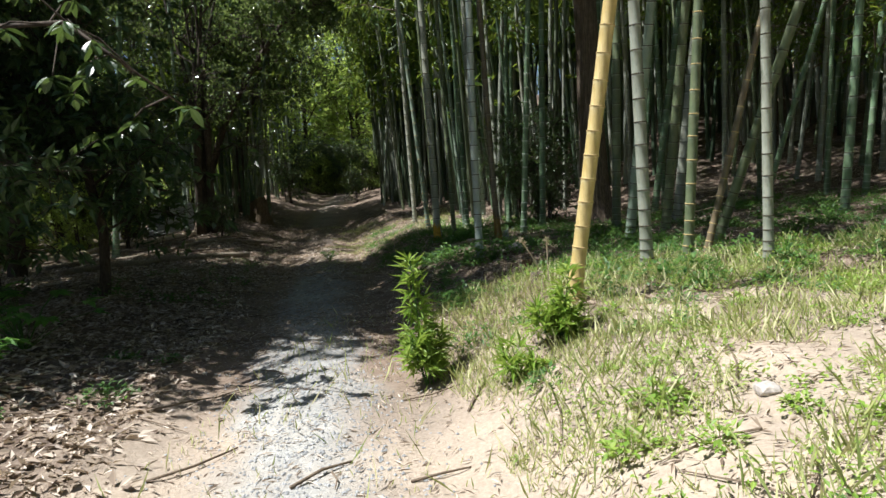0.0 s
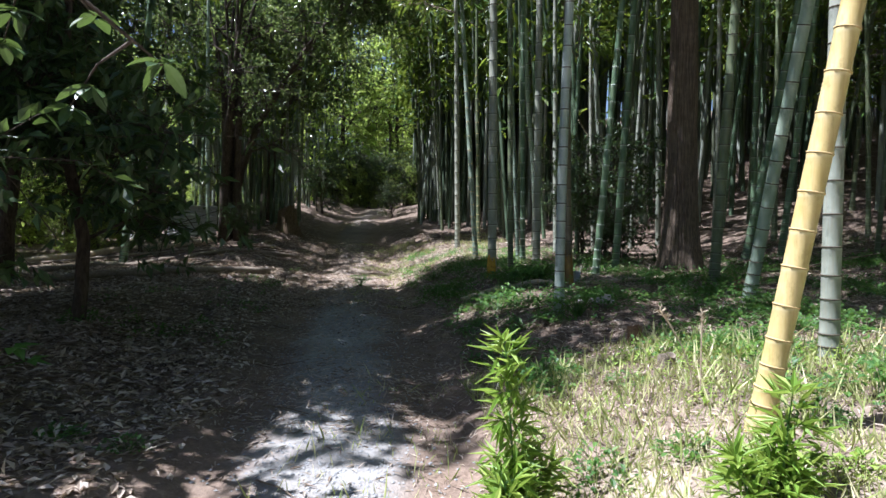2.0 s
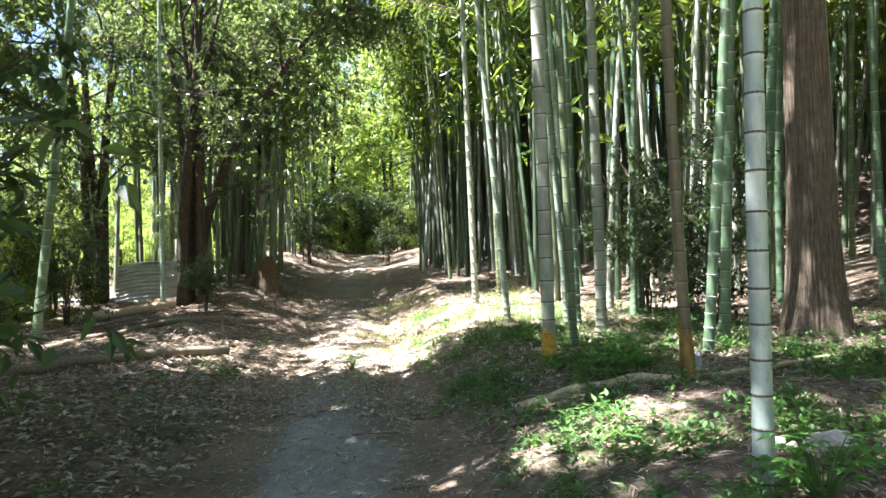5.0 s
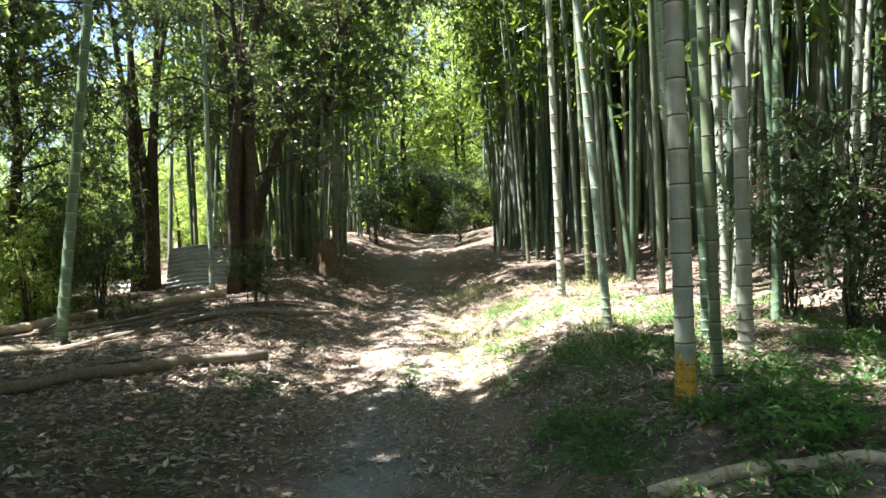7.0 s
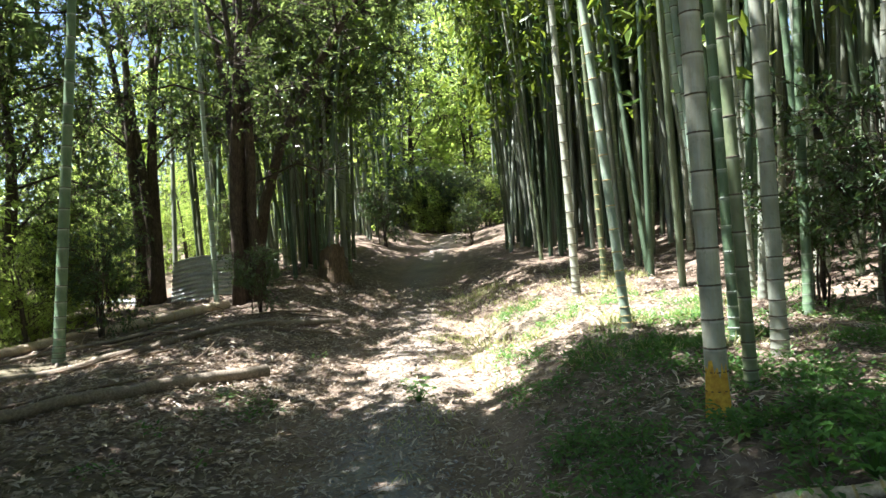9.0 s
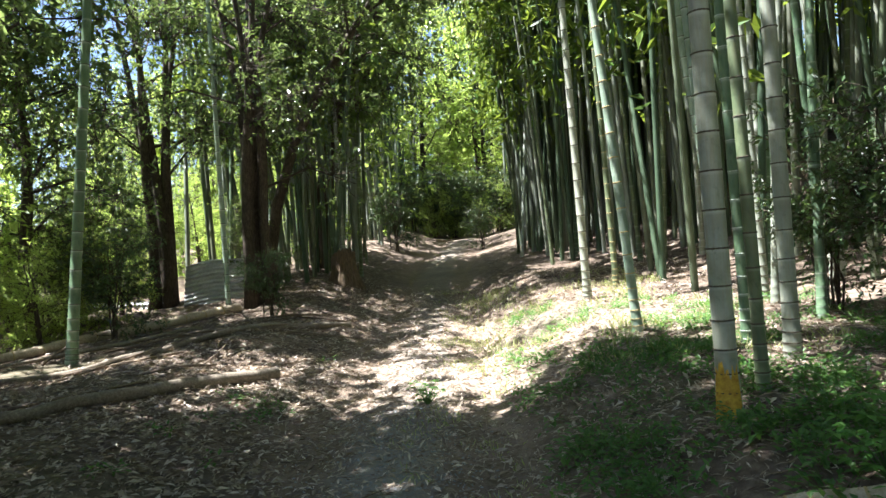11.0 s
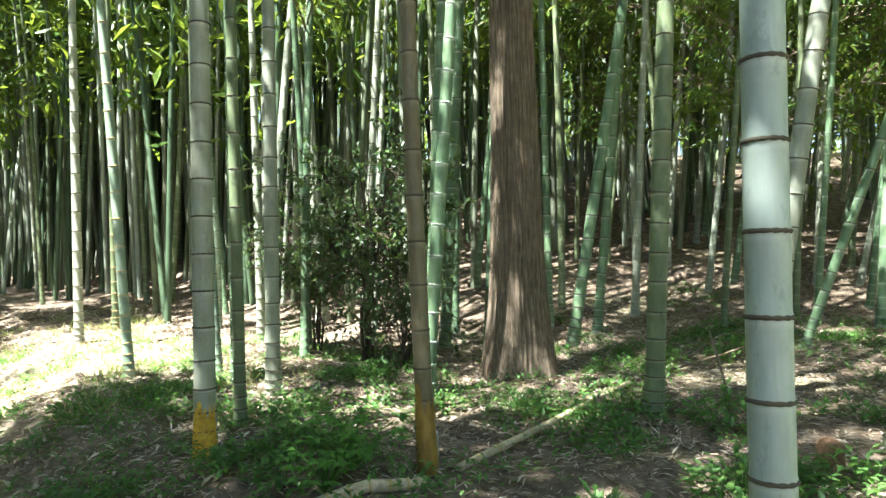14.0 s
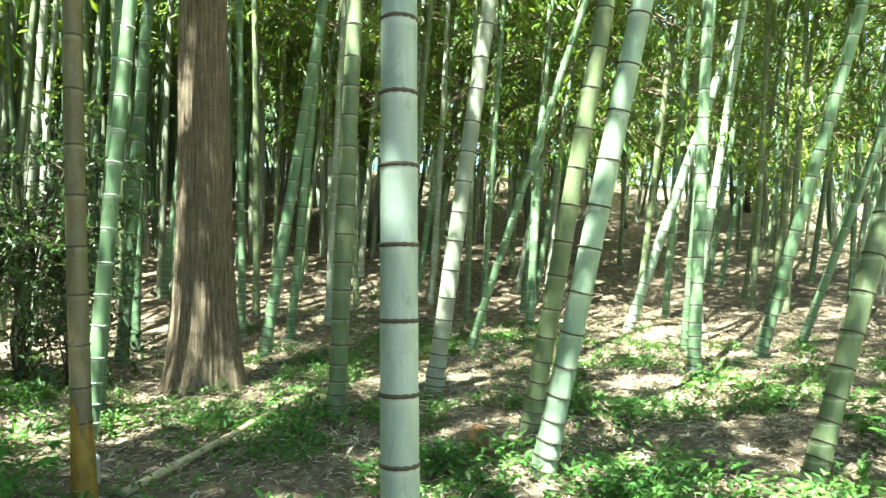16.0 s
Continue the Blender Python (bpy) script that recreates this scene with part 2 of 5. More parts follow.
MAT = dict(
    ground=ground_material(),
    pale_culm=culm_material("pale_bamboo_skin", (0.19, 0.27, 0.2), (0.31, 0.39, 0.31), (0.5, 0.55, 0.48), (0.27, 0.31, 0.23)),
    white_culm=culm_material("whitish_bamboo_skin", (0.3, 0.37, 0.335), (0.45, 0.51, 0.475), (0.52, 0.57, 0.54), (0.34, 0.38, 0.32)),
    green_culm=culm_material("green_bamboo_skin", (0.085, 0.155, 0.085), (0.15, 0.235, 0.14), (0.4, 0.47, 0.4), (0.17, 0.2, 0.11)),
    grey_culm=culm_material("grey_bamboo_skin", (0.22, 0.25, 0.2), (0.34, 0.37, 0.31), (0.48, 0.5, 0.45), (0.26, 0.23, 0.16)),
    olive_culm=culm_material("olive_bamboo_skin", (0.1, 0.14, 0.075), (0.17, 0.21, 0.115), (0.32, 0.36, 0.27), (0.17, 0.16, 0.085)),
    brown_culm=culm_material("brown_bamboo_skin", (0.12, 0.1, 0.06), (0.19, 0.165, 0.11), (0.24, 0.22, 0.16), (0.16, 0.11, 0.05)),
    yellow_culm=culm_material("dead_yellow_bamboo_skin", (0.56, 0.43, 0.16), (0.7, 0.57, 0.28), (0.72, 0.62, 0.36), (0.48, 0.32, 0.11)),
    far_culm=mixed_culm_material(),
    dark_ring=plain_material("dark_node_ring", (0.05, 0.045, 0.03), (0.13, 0.11, 0.08), 0.01, 0.8, 0.3),
    white_ring=plain_material("white_node_ring", (0.5, 0.55, 0.48), (0.66, 0.7, 0.62), 0.01, 0.7, 0.2),
    tan_ring=plain_material("tan_node_ring", (0.42, 0.31, 0.13), (0.58, 0.45, 0.22), 0.01, 0.8, 0.2),
    rot=plain_material("orange_rot", (0.42, 0.22, 0.03), (0.8, 0.55, 0.07), 0.03, 0.7, 0.3),
    amber=plain_material("amber_foot", (0.16, 0.09, 0.02), (0.36, 0.23, 0.045), 0.05, 0.4, 0.15, (1, 1, 0.4), 0.5),
    bark=plain_material("cedar_bark", (0.045, 0.035, 0.026), (0.27, 0.21, 0.15), 0.014, 0.92, 1.0, (1, 1, 0.035)),
    dark_bark=plain_material("dark_tree_bark", (0.03, 0.024, 0.018), (0.12, 0.095, 0.07), 0.03, 0.9, 0.7, (1, 1, 0.3)),
    log=plain_material("weathered_log", (0.12, 0.1, 0.075), (0.33, 0.28, 0.21), 0.02, 0.9, 0.5),
    pale_log=plain_material("pale_dead_bamboo", (0.34, 0.27, 0.175), (0.64, 0.55, 0.4), 0.02, 0.75, 0.3),
    stone=plain_material("grey_stone", (0.2, 0.21, 0.21), (0.46, 0.47, 0.46), 0.02, 0.9, 0.3),
    pale_stone=plain_material("pale_rock", (0.34, 0.3, 0.26), (0.56, 0.52, 0.47), 0.03, 0.9, 0.5),
    cut_wood=plain_material("cut_wood", (0.16, 0.095, 0.055), (0.34, 0.21, 0.125), 0.015, 0.85, 0.4),
    old_wood=plain_material("old_weathered_wood", (0.09, 0.065, 0.04), (0.25, 0.185, 0.12), 0.03, 0.9, 0.8, (1, 1, 0.25)),
    twig=plain_material("dry_twig", (0.1, 0.075, 0.05), (0.28, 0.22, 0.16), 0.01, 0.9, 0.3),
    metal=plain_material("galvanised_sheet", (0.45, 0.47, 0.48), (0.66, 0.68, 0.69), 0.05, 0.42, 0.15, spec=0.5),
    plastic=plain_material("faded_plastic", (0.38, 0.4, 0.42), (0.52, 0.54, 0.55), 0.03, 0.55, 0.1),
    bamboo_leaf=leaf_material("bamboo_leaf", (0.04, 0.1, 0.018), (0.08, 0.155, 0.026), (0.16, 0.22, 0.04), 0.45, 0.34, (0.38, 0.47, 0.045)),
    tree_leaf=leaf_material("glossy_tree_leaf", (0.035, 0.075, 0.022), (0.075, 0.14, 0.038), (0.16, 0.22, 0.075), 0.24, 0.36, (0.42, 0.53, 0.14), 1.0),
    hanging_leaf=leaf_material("large_evergreen_leaf", (0.02, 0.05, 0.015), (0.04, 0.085, 0.025), (0.075, 0.125, 0.04), 0.4, 0.22, (0.22, 0.32, 0.06), 0.5),
    # lighter copy of the tree leaf: sun shining through is put into its colour
    sun_toned_leaf=leaf_material("sunlit_leaf", (0.1, 0.19, 0.03), (0.17, 0.29, 0.045), (0.27, 0.37, 0.08), 0.45, 0.66, (0.62, 0.74, 0.16)),
    weed_leaf=leaf_material("weed_leaf", (0.035, 0.1, 0.025), (0.075, 0.175, 0.04), (0.14, 0.25, 0.065), 0.5, 0.4, (0.24, 0.43, 0.07)),
    fresh_leaf=leaf_material("fresh_green_leaf", (0.06, 0.16, 0.03), (0.1, 0.25, 0.045), (0.17, 0.33, 0.07), 0.5, 0.42, (0.3, 0.55, 0.1)),
    shoot_leaf=leaf_material("young_bamboo_leaf", (0.13, 0.24, 0.03), (0.2, 0.34, 0.045), (0.34, 0.44, 0.1), 0.5, 0.4, (0.4, 0.5, 0.08)),
    grass=leaf_material("grass_blade", (0.22, 0.31, 0.08), (0.5, 0.53, 0.21), (0.78, 0.72, 0.48), 0.6, 0.35, (0.35, 0.4, 0.1)),
    litter=leaf_material("dead_leaf", (0.15, 0.11, 0.08), (0.39, 0.32, 0.24), (0.72, 0.64, 0.53), 0.55, 0.15, (0.4, 0.28, 0.14), 0.4),
)


# ---- ground ----
def build_ground():
    def axis(lo, hi, near_lo, near_hi, step):
        vals = list(np.arange(near_lo, near_hi + 1e-6, step))
        s, v = step, near_hi
        while v < hi:
            s *= 1.16
            v += s
            vals.append(v)
        s, v = step, near_lo
        while v > lo:
            s *= 1.16
            v -= s
            vals.insert(0, v)
        return vals

    xs, ys = axis(-400, 400, -9, 7, 0.085), axis(-300, 500, 0.5, 22, 0.085)
    verts = [(x, y, ground_z(x, y)) for y in ys for x in xs]
    w = len(xs)
    faces = [(j * w + i, j * w + i + 1, (j + 1) * w + i + 1, (j + 1) * w + i) for j in range(len(ys) - 1) for i in range(w - 1)]
    me = mesh_of("ground", verts, faces, MAT["ground"], True)
    cover = {k: [] for k in ("gravel", "soil", "moss", "sand")}
    for x, y, z in verts:
        o = x - track_x(y)
        n1, n2 = bump(x, y, 0.7, 11), bump(x, y, 0.25, 5)
        edge = o + 0.25 * n1 + 0.1 * n2
        on_track = smooth(-1.7, -0.9, edge) * (1 - smooth(0.9, 1.5, edge))
        strip = smooth(-0.6, -0.25, edge + 0.1) * (1 - smooth(0.15, 0.5, edge))
        cover["gravel"].append(strip * (0.75 + 0.3 * n2) * (1 - 0.75 * smooth(11, 15, y)))
        cover["soil"].append(on_track * (0.75 + 0.4 * n1))
        open_bank = smooth(0.8, 1.6, o) * (1 - smooth(5.8, 7.2, y + 0.5 * n1))
        # pale sand on the banks; the spot at (-2.3, 17.2) paints sunlight into the colour
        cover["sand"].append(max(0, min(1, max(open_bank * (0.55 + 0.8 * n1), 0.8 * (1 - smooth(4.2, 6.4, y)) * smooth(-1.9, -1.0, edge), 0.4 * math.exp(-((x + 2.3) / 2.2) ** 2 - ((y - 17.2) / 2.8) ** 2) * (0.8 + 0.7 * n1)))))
        cover["moss"].append(max(0.0, 0.3 * smooth(0.05, 0.5, bump(x, y, 1.6, 21) + 0.2 * n2)) * (1 - on_track) * smooth(7, 9, y) * (1 - smooth(16, 22, y)))
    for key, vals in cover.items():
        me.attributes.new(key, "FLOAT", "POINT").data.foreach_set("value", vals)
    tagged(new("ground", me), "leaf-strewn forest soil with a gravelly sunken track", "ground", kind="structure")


build_ground()


# ---- bamboo ----
def node_heights(rnd, top, start=0.06, full=0.24):
    hs, h, s = [0.05], 0.05, start
    while h < top:
        s = min(full + 0.02 * h, s * 1.22)
        h += s * rnd.uniform(0.94, 1.06)
        hs.append(h)
    return hs


def culm_mesh(name, heights, radius, line, material, sides=12, top=12.0):
    """A culm with a slightly proud ridge at each node, along the line height -> (x, y)."""
    verts, faces, bloom = [], [], []

    def ring(h, r, b):
        c = line(h)
        for k in range(sides):
            a = 2 * math.pi * k / sides
            verts.append((c[0] + r * math.cos(a), c[1] + r * math.sin(a), h))
            bloom.append(b)

    def taper(h):
        return radius * (1 - 0.72 * (h / (top * 1.08)) ** 1.3) * (1 + 0.18 * max(0, 1 - h / 0.35))

    ring(-0.12, taper(0), 0.0)
    for i, h in enumerate(heights):
        r = taper(h)
        ring(h - 0.012, r * 0.985, 1.0)
        ring(h, r * 1.035, 0.6)
        ring(h + 0.014, r * 0.965, 0.0)
        if i + 1 < len(heights):
            ring(h + (heights[i + 1] - h) * 0.62, taper(h + 0.1) * 0.985, 0.0)
    rows = len(verts) // sides
    for i in range(rows - 1):
        for k in range(sides):
            a, b = i * sides + k, i * sides + (k + 1) % sides
            faces.append((a, b, b + sides, a + sides))
    me = mesh_of(name, verts, faces, material, True)
    me.attributes.new("under_node", "FLOAT", "POINT").data.foreach_set("value", bloom)
    return me, taper


def spray_into(store, twigs, at, way, rnd, count, leaf=0.13):
    """A drooping bamboo twig with its leaves."""
    tip = at + way * rnd.uniform(0.35, 0.7) + Vector((0, 0, -0.12))
    add_to(twigs, *tube([at, (at + tip) / 2 + Vector((0, 0, 0.04)), tip], [0.006, 0.004, 0.002], 3, close=False))
    for _ in range(count):
        f = rnd.uniform(0.25, 1.05)
        p = at.lerp(tip, f) + any_way(rnd) * 0.09
        d = (way * 0.6 + any_way(rnd) * 0.8 + Vector((0, 0, -0.75))).normalized()
        leaf_into(store, p, d, any_way(rnd), leaf * rnd.uniform(0.6, 1.15), leaf * 0.26, 0.15)


def crown_mesh(name, seed, low, high, reach, twigs_each, leaves_each, step=0.45, leaf=0.14):
    """Leafy branches in pairs at the nodes between two heights, round a straight axis."""
    rnd = random.Random(seed)
    leaves, twigs = ([], []), ([], [])
    h, turn = low, rnd.random() * 6
    while h < high:
        r = reach * (0.55 + 0.6 * math.sin(math.pi * min(1, (h - low) / (high - low) * 0.8 + 0.2)))
        turn += math.pi + rnd.uniform(-0.5, 0.5)
        for _ in range(2):
            a = turn + rnd.uniform(-0.5, 0.5)
            out = Vector((math.cos(a), math.sin(a), rnd.uniform(0.25, 0.7)))
            p0 = Vector((0, 0, h))
            p1 = p0 + out * r * 0.6
            p2 = p0 + out * r + Vector((0, 0, -0.15 * r))
            add_to(twigs, *tube([p0, p1, p2], [0.012, 0.008, 0.004], 4, close=False))
            for _ in range(twigs_each):
                q = p0.lerp(p1, rnd.uniform(0.4, 1)) if rnd.random() < 0.4 else p1.lerp(p2, rnd.random())
                spray_into(leaves, twigs, q, (out * 0.5 + any_way(rnd)).normalized(), rnd, leaves_each, leaf)
        h += step * rnd.uniform(0.8, 1.2)
    return mesh_of(name + "_leaves", *leaves, MAT["bamboo_leaf"]), mesh_of(name + "_twigs", *twigs, MAT["twig"])


CROWNS = [crown_mesh("crown", 40 + i, 4.4 + 0.7 * (i % 3), 12.2, 1.5, 4, 14, 0.48, 0.2) for i in range(4)]
LOW_CROWNS = [crown_mesh("low_crown", 50 + i, 2.3, 12.2, 1.6, 4, 13, 0.5, 0.19) for i in range(2)]
SPARSE = [crown_mesh("thin_crown", 60 + i, 8.5, 12.0, 0.7, 2, 6, 0.6) for i in range(2)]


def ring_mesh(name, material, sides=12):
    verts, faces = [], []
    for r, z in ((1.0, -0.5), (1.085, -0.25), (1.09, 0.2), (1.0, 0.5)):
        for k in range(sides):
            a = 2 * math.pi * k / sides
            verts.append((r * math.cos(a), r * math.sin(a), z))
    for i in range(3):
        for k in range(sides):
            a, b = i * sides + k, i * sides + (k + 1) % sides
            faces.append((a, b, b + sides, a + sides))
    return mesh_of(name, verts, faces, material, True)


RINGS = {k: ring_mesh("node_ring_" + k, MAT[k + "_ring"]) for k in ("dark", "white", "tan")}

# Where sunlight reaches the ground through gaps in the canopy: centre, half sizes, turn.
GLADES = ((0.9, 2.0, 3.4, 4.3, 0.0), (-2.0, 17.3, 2.0, 1.0, 0.3), (-3.9, 19.6, 1.2, 0.45, 0.2), (2.0, 26.0, 1.6, 2.2, 0.0), (-7.0, 26.2, 1.9, 0.9, 0.0), (-8.6, 34.8, 1.6, 0.6, 0.0), (18.0, 9.0, 2.0, 3.5, 0.0), (-9.0, 52.0, 14.0, 14.0, 0.0), (5.2, 11.9, 0.8, 0.35, -0.3), (-1.2, 14.9, 1.0, 0.6, 0.4), (4.6, 18.6, 1.0, 0.3, 0.1), (7.6, 16.4, 0.9, 0.3, -0.2), (6.0, 21.5, 1.2, 0.4, 0.2), (-0.1, 12.1, 0.5, 0.3, 0.1))


def lets_sun(x, y, h, grow=0.0):
    """Whether a crown round that height would shade a glade."""
    return shades_glade(x, y, h - 2.0, grow) or shades_glade(x, y, h + 2.0, grow)


def shades_glade(x, y, h, grow):
    gx, gy = x - sun_dir.x / sun_dir.z * h, y - sun_dir.y / sun_dir.z * h
    for cx, cy, a, b, turn in GLADES:
        u, v = gx - cx, gy - cy
        u, v = u * math.cos(turn) + v * math.sin(turn), -u * math.sin(turn) + v * math.cos(turn)
        if (u / (a + grow)) ** 2 + (v / (b + grow)) ** 2 < 1:
            return True
    return False


HERO_SPOTS = []


def bamboo(x, y, girth, lean_x, lean_y, skin, ring, label, bow=0.0, top=11.0, start=0.06, full=0.24, leafy=True, category="bamboo"):
    """One culm by the track, with its own lean and nodes."""
    rnd = random.Random(int((x * 37 + y * 91) * 10))
    HERO_SPOTS.append((x, y))
    hs = node_heights(rnd, top, start, full)
    turn = rnd.random() * 6.28

    def line(h):
        b = bow * (h / 3.0) * (1 - h / 3.2) if h < 3.2 else 0.0
        droop = 0.012 * max(0, h - 4) ** 2
        return (lean_x * h + b + droop * math.cos(turn) * 0.5, lean_y * h + droop * math.sin(turn) * 0.5)

    stand = thing("bamboo", label, category, "bamboo culms of the grove", at=on_ground(x, y))
    me, taper = culm_mesh("culm", hs, girth / 2, line, MAT[skin], 14, top)
    culm = child("culm", me, stand)
    for h in hs:
        if h > 4.6:
            break
        o = child("node_ring", RINGS[ring], culm)
        r = taper(h)
        slope = Vector((lean_x, lean_y, 1)).to_track_quat("Z", "Y")
        o.matrix_basis = Matrix.LocRotScale(Vector((*line(h), h)), slope, Vector((r, r, 0.012 if ring != "white" else 0.01)))
    gx, gy = line(7.5)
    which = CROWNS if leafy and not lets_sun(x + gx, y + gy, 8.0, 0.8) else SPARSE
    lv, tw = which[2 if which is CROWNS else rnd.randrange(2)]
    for nm, m in (("foliage", lv), ("branchwork", tw)):
        o = child(nm, m, stand)
        o.matrix_basis = Matrix.LocRotScale(Vector((gx - lean_x * 7.5, gy - lean_y * 7.5, 0)), Vector((lean_x * 1.05, lean_y * 1.05, 1)).to_track_quat("Z", "Y"), None) @ Matrix.Rotation(turn, 4, "Z")
    return stand


PALE, GREEN, GREY = "pale grey-green living bamboo with dark node rings", "fresh green bamboo culm with white node rings", "grey weathered bamboo culm with dark node rings"
bamboo(1.155, 6.2, 0.122, 0.174, -0.016, "yellow_culm", "tan", "dead straw-yellow bamboo leaning on the sunny bank", full=0.17)
bamboo(2.02, 7.54, 0.125, -0.003, 0.0, "grey_culm", "dark", "grey weathered bamboo on the grassy bank edge", full=0.2)
bamboo(2.41, 7.55, 0.1, 0.077, -0.02, "olive_culm", "tan", "olive bamboo with tan node rings on the bank", full=0.2)
bamboo(2.9, 8.6, 0.08, 0.265, -0.01, "brown_culm", "tan", "dead brown bamboo leaning steeply in the shade", leafy=False)
bamboo(3.01, 7.09, 0.093, 0.018, -0.007, "grey_culm", "dark", GREY, full=0.18)
bamboo(5.44, 10.79, 0.12, 0.08, -0.038, "green_culm", "dark", "dark green bamboo in deep shade")
bamboo(0.28, 9.53, 0.1, 0.02, 0.0, "white_culm", "dark", "thick whitish bamboo with black node rings beside the track", bow=-0.06, start=0.09, full=0.16)
yellow_foot = bamboo(-0.63, 13.05, 0.14, -0.004, 0.0, "grey_culm", "dark", "grey bamboo with a rotting orange foot", start=0.08, full=0.21)


def rotten_side(parent, r, height, toward, wide, lean, mat, label):
    """Rot that covers part of a culm's foot, torn along its upper edge."""
    verts, faces = [], []
    n, rows = 22, 8
    for j in range(rows + 1):
        for i in range(n + 1):
            a = toward + wide * (1.0 - 0.2 * j / rows) * (i / n - 0.5) * 2
            z = height * j / rows * (0.88 + 0.3 * bump(i * 0.3, toward * 3, 1, 2) + 0.1 * bump(i * 1.1, toward, 1, 5)) - 0.02
            rr = r * (1.055 + 0.2 * max(0, 1 - z / 0.35))
            verts.append((lean * z + rr * math.cos(a), rr * math.sin(a), z))
    w = n + 1
    for j in range(rows):
        for i in range(n):
            p = j * w + i
            faces.append((p, p + 1, p + w + 1, p + w))
    child("rotten_side", mesh_of("rotten_side", verts, faces, MAT[mat], True), parent, label)


rotten_side(yellow_foot, 0.07, 0.36, radians(-100), 1.15, -0.004, "rot", "orange-yellow rotten foot")
bamboo(-0.36, 13.5, 0.09, -0.012, 0.002, "olive_culm", "dark", "shaded olive bamboo behind the rotting one")
bamboo(-0.2, 15.2, 0.1, -0.011, 0.002, "green_culm", "white", GREEN)
bamboo(0.05, 14.6, 0.135, 0.0, 0.0, "grey_culm", "dark", GREY)
bamboo(-0.3, 15.9, 0.085, -0.05, 0.002, "pale_culm", "dark", PALE)
bamboo(0.5, 18.4, 0.12, -0.017, 0.002, "grey_culm", "dark", GREY)
brown_one = bamboo(0.5, 12.05, 0.105, -0.02, 0.008, "brown_culm", "dark", "brown dying bamboo with a bent yellowish foot", bow=-0.05, start=0.08)
rotten_side(brown_one, 0.0525, 0.5, radians(-105), 2.6, -0.034, "amber", "amber-coloured dying foot")
bamboo(0.95, 13.2, 0.108, 0.078, -0.03, "green_culm", "white", GREEN, start=0.08, full=0.2)
bamboo(1.35, 14.1, 0.12, 0.05, -0.02, "green_culm", "dark", "deep green bamboo beside the cedar")
bamboo(0.0, 19.6, 0.135, -0.055, 0.005, "pale_culm", "dark", PALE, bow=0.25)
bamboo(-1.9, 19.3, 0.13, -0.014, 0.0, "grey_culm", "dark", "dark grey bamboo at the edge of the sunny patch")
bamboo(-1.16, 16.12, 0.105, -0.063, 0.0, "pale_culm", "tan", "sunlit cream-coloured bamboo standing in a bright patch")
bamboo(-1.5, 20.8, 0.108, -0.019, 0.0, "olive_culm", "tan", "sunlit olive bamboo behind the bright patch")
bamboo(2.52, 12.5, 0.15, 0.044, -0.036, "olive_culm", "dark", "mossy olive-green bamboo in the grove", full=0.2)
bamboo(3.5, 12.35, 0.158, 0.109, -0.119, "grey_culm", "dark", "grey-green bamboo leaning outward", full=0.24)
bamboo(2.38, 10.5, 0.14, 0.1, -0.208, "pale_culm", "dark", "leaning pale green bamboo, front of a pair", full=0.22)
bamboo(3.0, 11.0, 0.14, 0.09, -0.18, "olive_culm", "dark", "leaning olive bamboo, back of a pair", full=0.22)
bamboo(5.3, 13.4, 0.1, 0.225, -0.272, "green_culm", "dark", "thin leaning green bamboo")
bamboo(6.61, 11.35, 0.085, 0.04, -0.1, "green_culm", "dark", "slim green bamboo in open ground")
bamboo(7.5, 11.6, 0.105, 0.062, -0.166, "pale_culm", "dark", PALE)
bamboo(7.4, 12.4, 0.14, 0.16, -0.33, "pale_culm", "dark", "whitish strongly leaning bamboo")
bamboo(6.61, 10.54, 0.135, 0.081, -0.28, "green_culm", "dark", "leaning green bamboo with a grey foot")
bamboo(7.49, 10.35, 0.1, 0.084, -0.355, "green_culm", "dark", "steeply leaning green bamboo")
bamboo(3.22, 9.3, 0.125, 0.31, -0.215, "olive_culm", "dark", "olive leaning bamboo near the weeds", full=0.2)
bamboo(8.93, 14.9, 0.118, 0.103, -0.155, "green_culm", "dark", "leaning green bamboo on the slope")
bamboo(3.79, 15.4, 0.15, 0.144, -0.095, "green_culm", "dark", "green bamboo leaning beside the cedar")
bamboo(4.6, 16.0, 0.13, 0.084, -0.062, "green_culm", "dark", "dark green bamboo behind the cedar")
bamboo(4.3, 16.7, 0.115, -0.002, 0.001, "green_culm", "dark", "upright green bamboo behind the cedar")
bamboo(2.6, 16.6, 0.16, 0.061, -0.025, "green_culm", "dark", "thick shaded green bamboo")
bamboo(1.7, 17.3, 0.11, 0.059, -0.017, "grey_culm", "dark", GREY)
bamboo(-8.9, 16.2, 0.16, 0.09, 0.06, "green_culm", "dark", "thick olive bamboo leaning over the fallen poles")

bamboo(-9.0, 20.2, 0.11, 0.006, 0.0, "pale_culm", "dark", "dappled pale bamboo beside the evergreen clump", leafy=False)
bamboo(-8.3, 24.3, 0.12, 0.01, 0.0, "grey_culm", "dark", "slim grey bamboo behind the old stump", leafy=False)

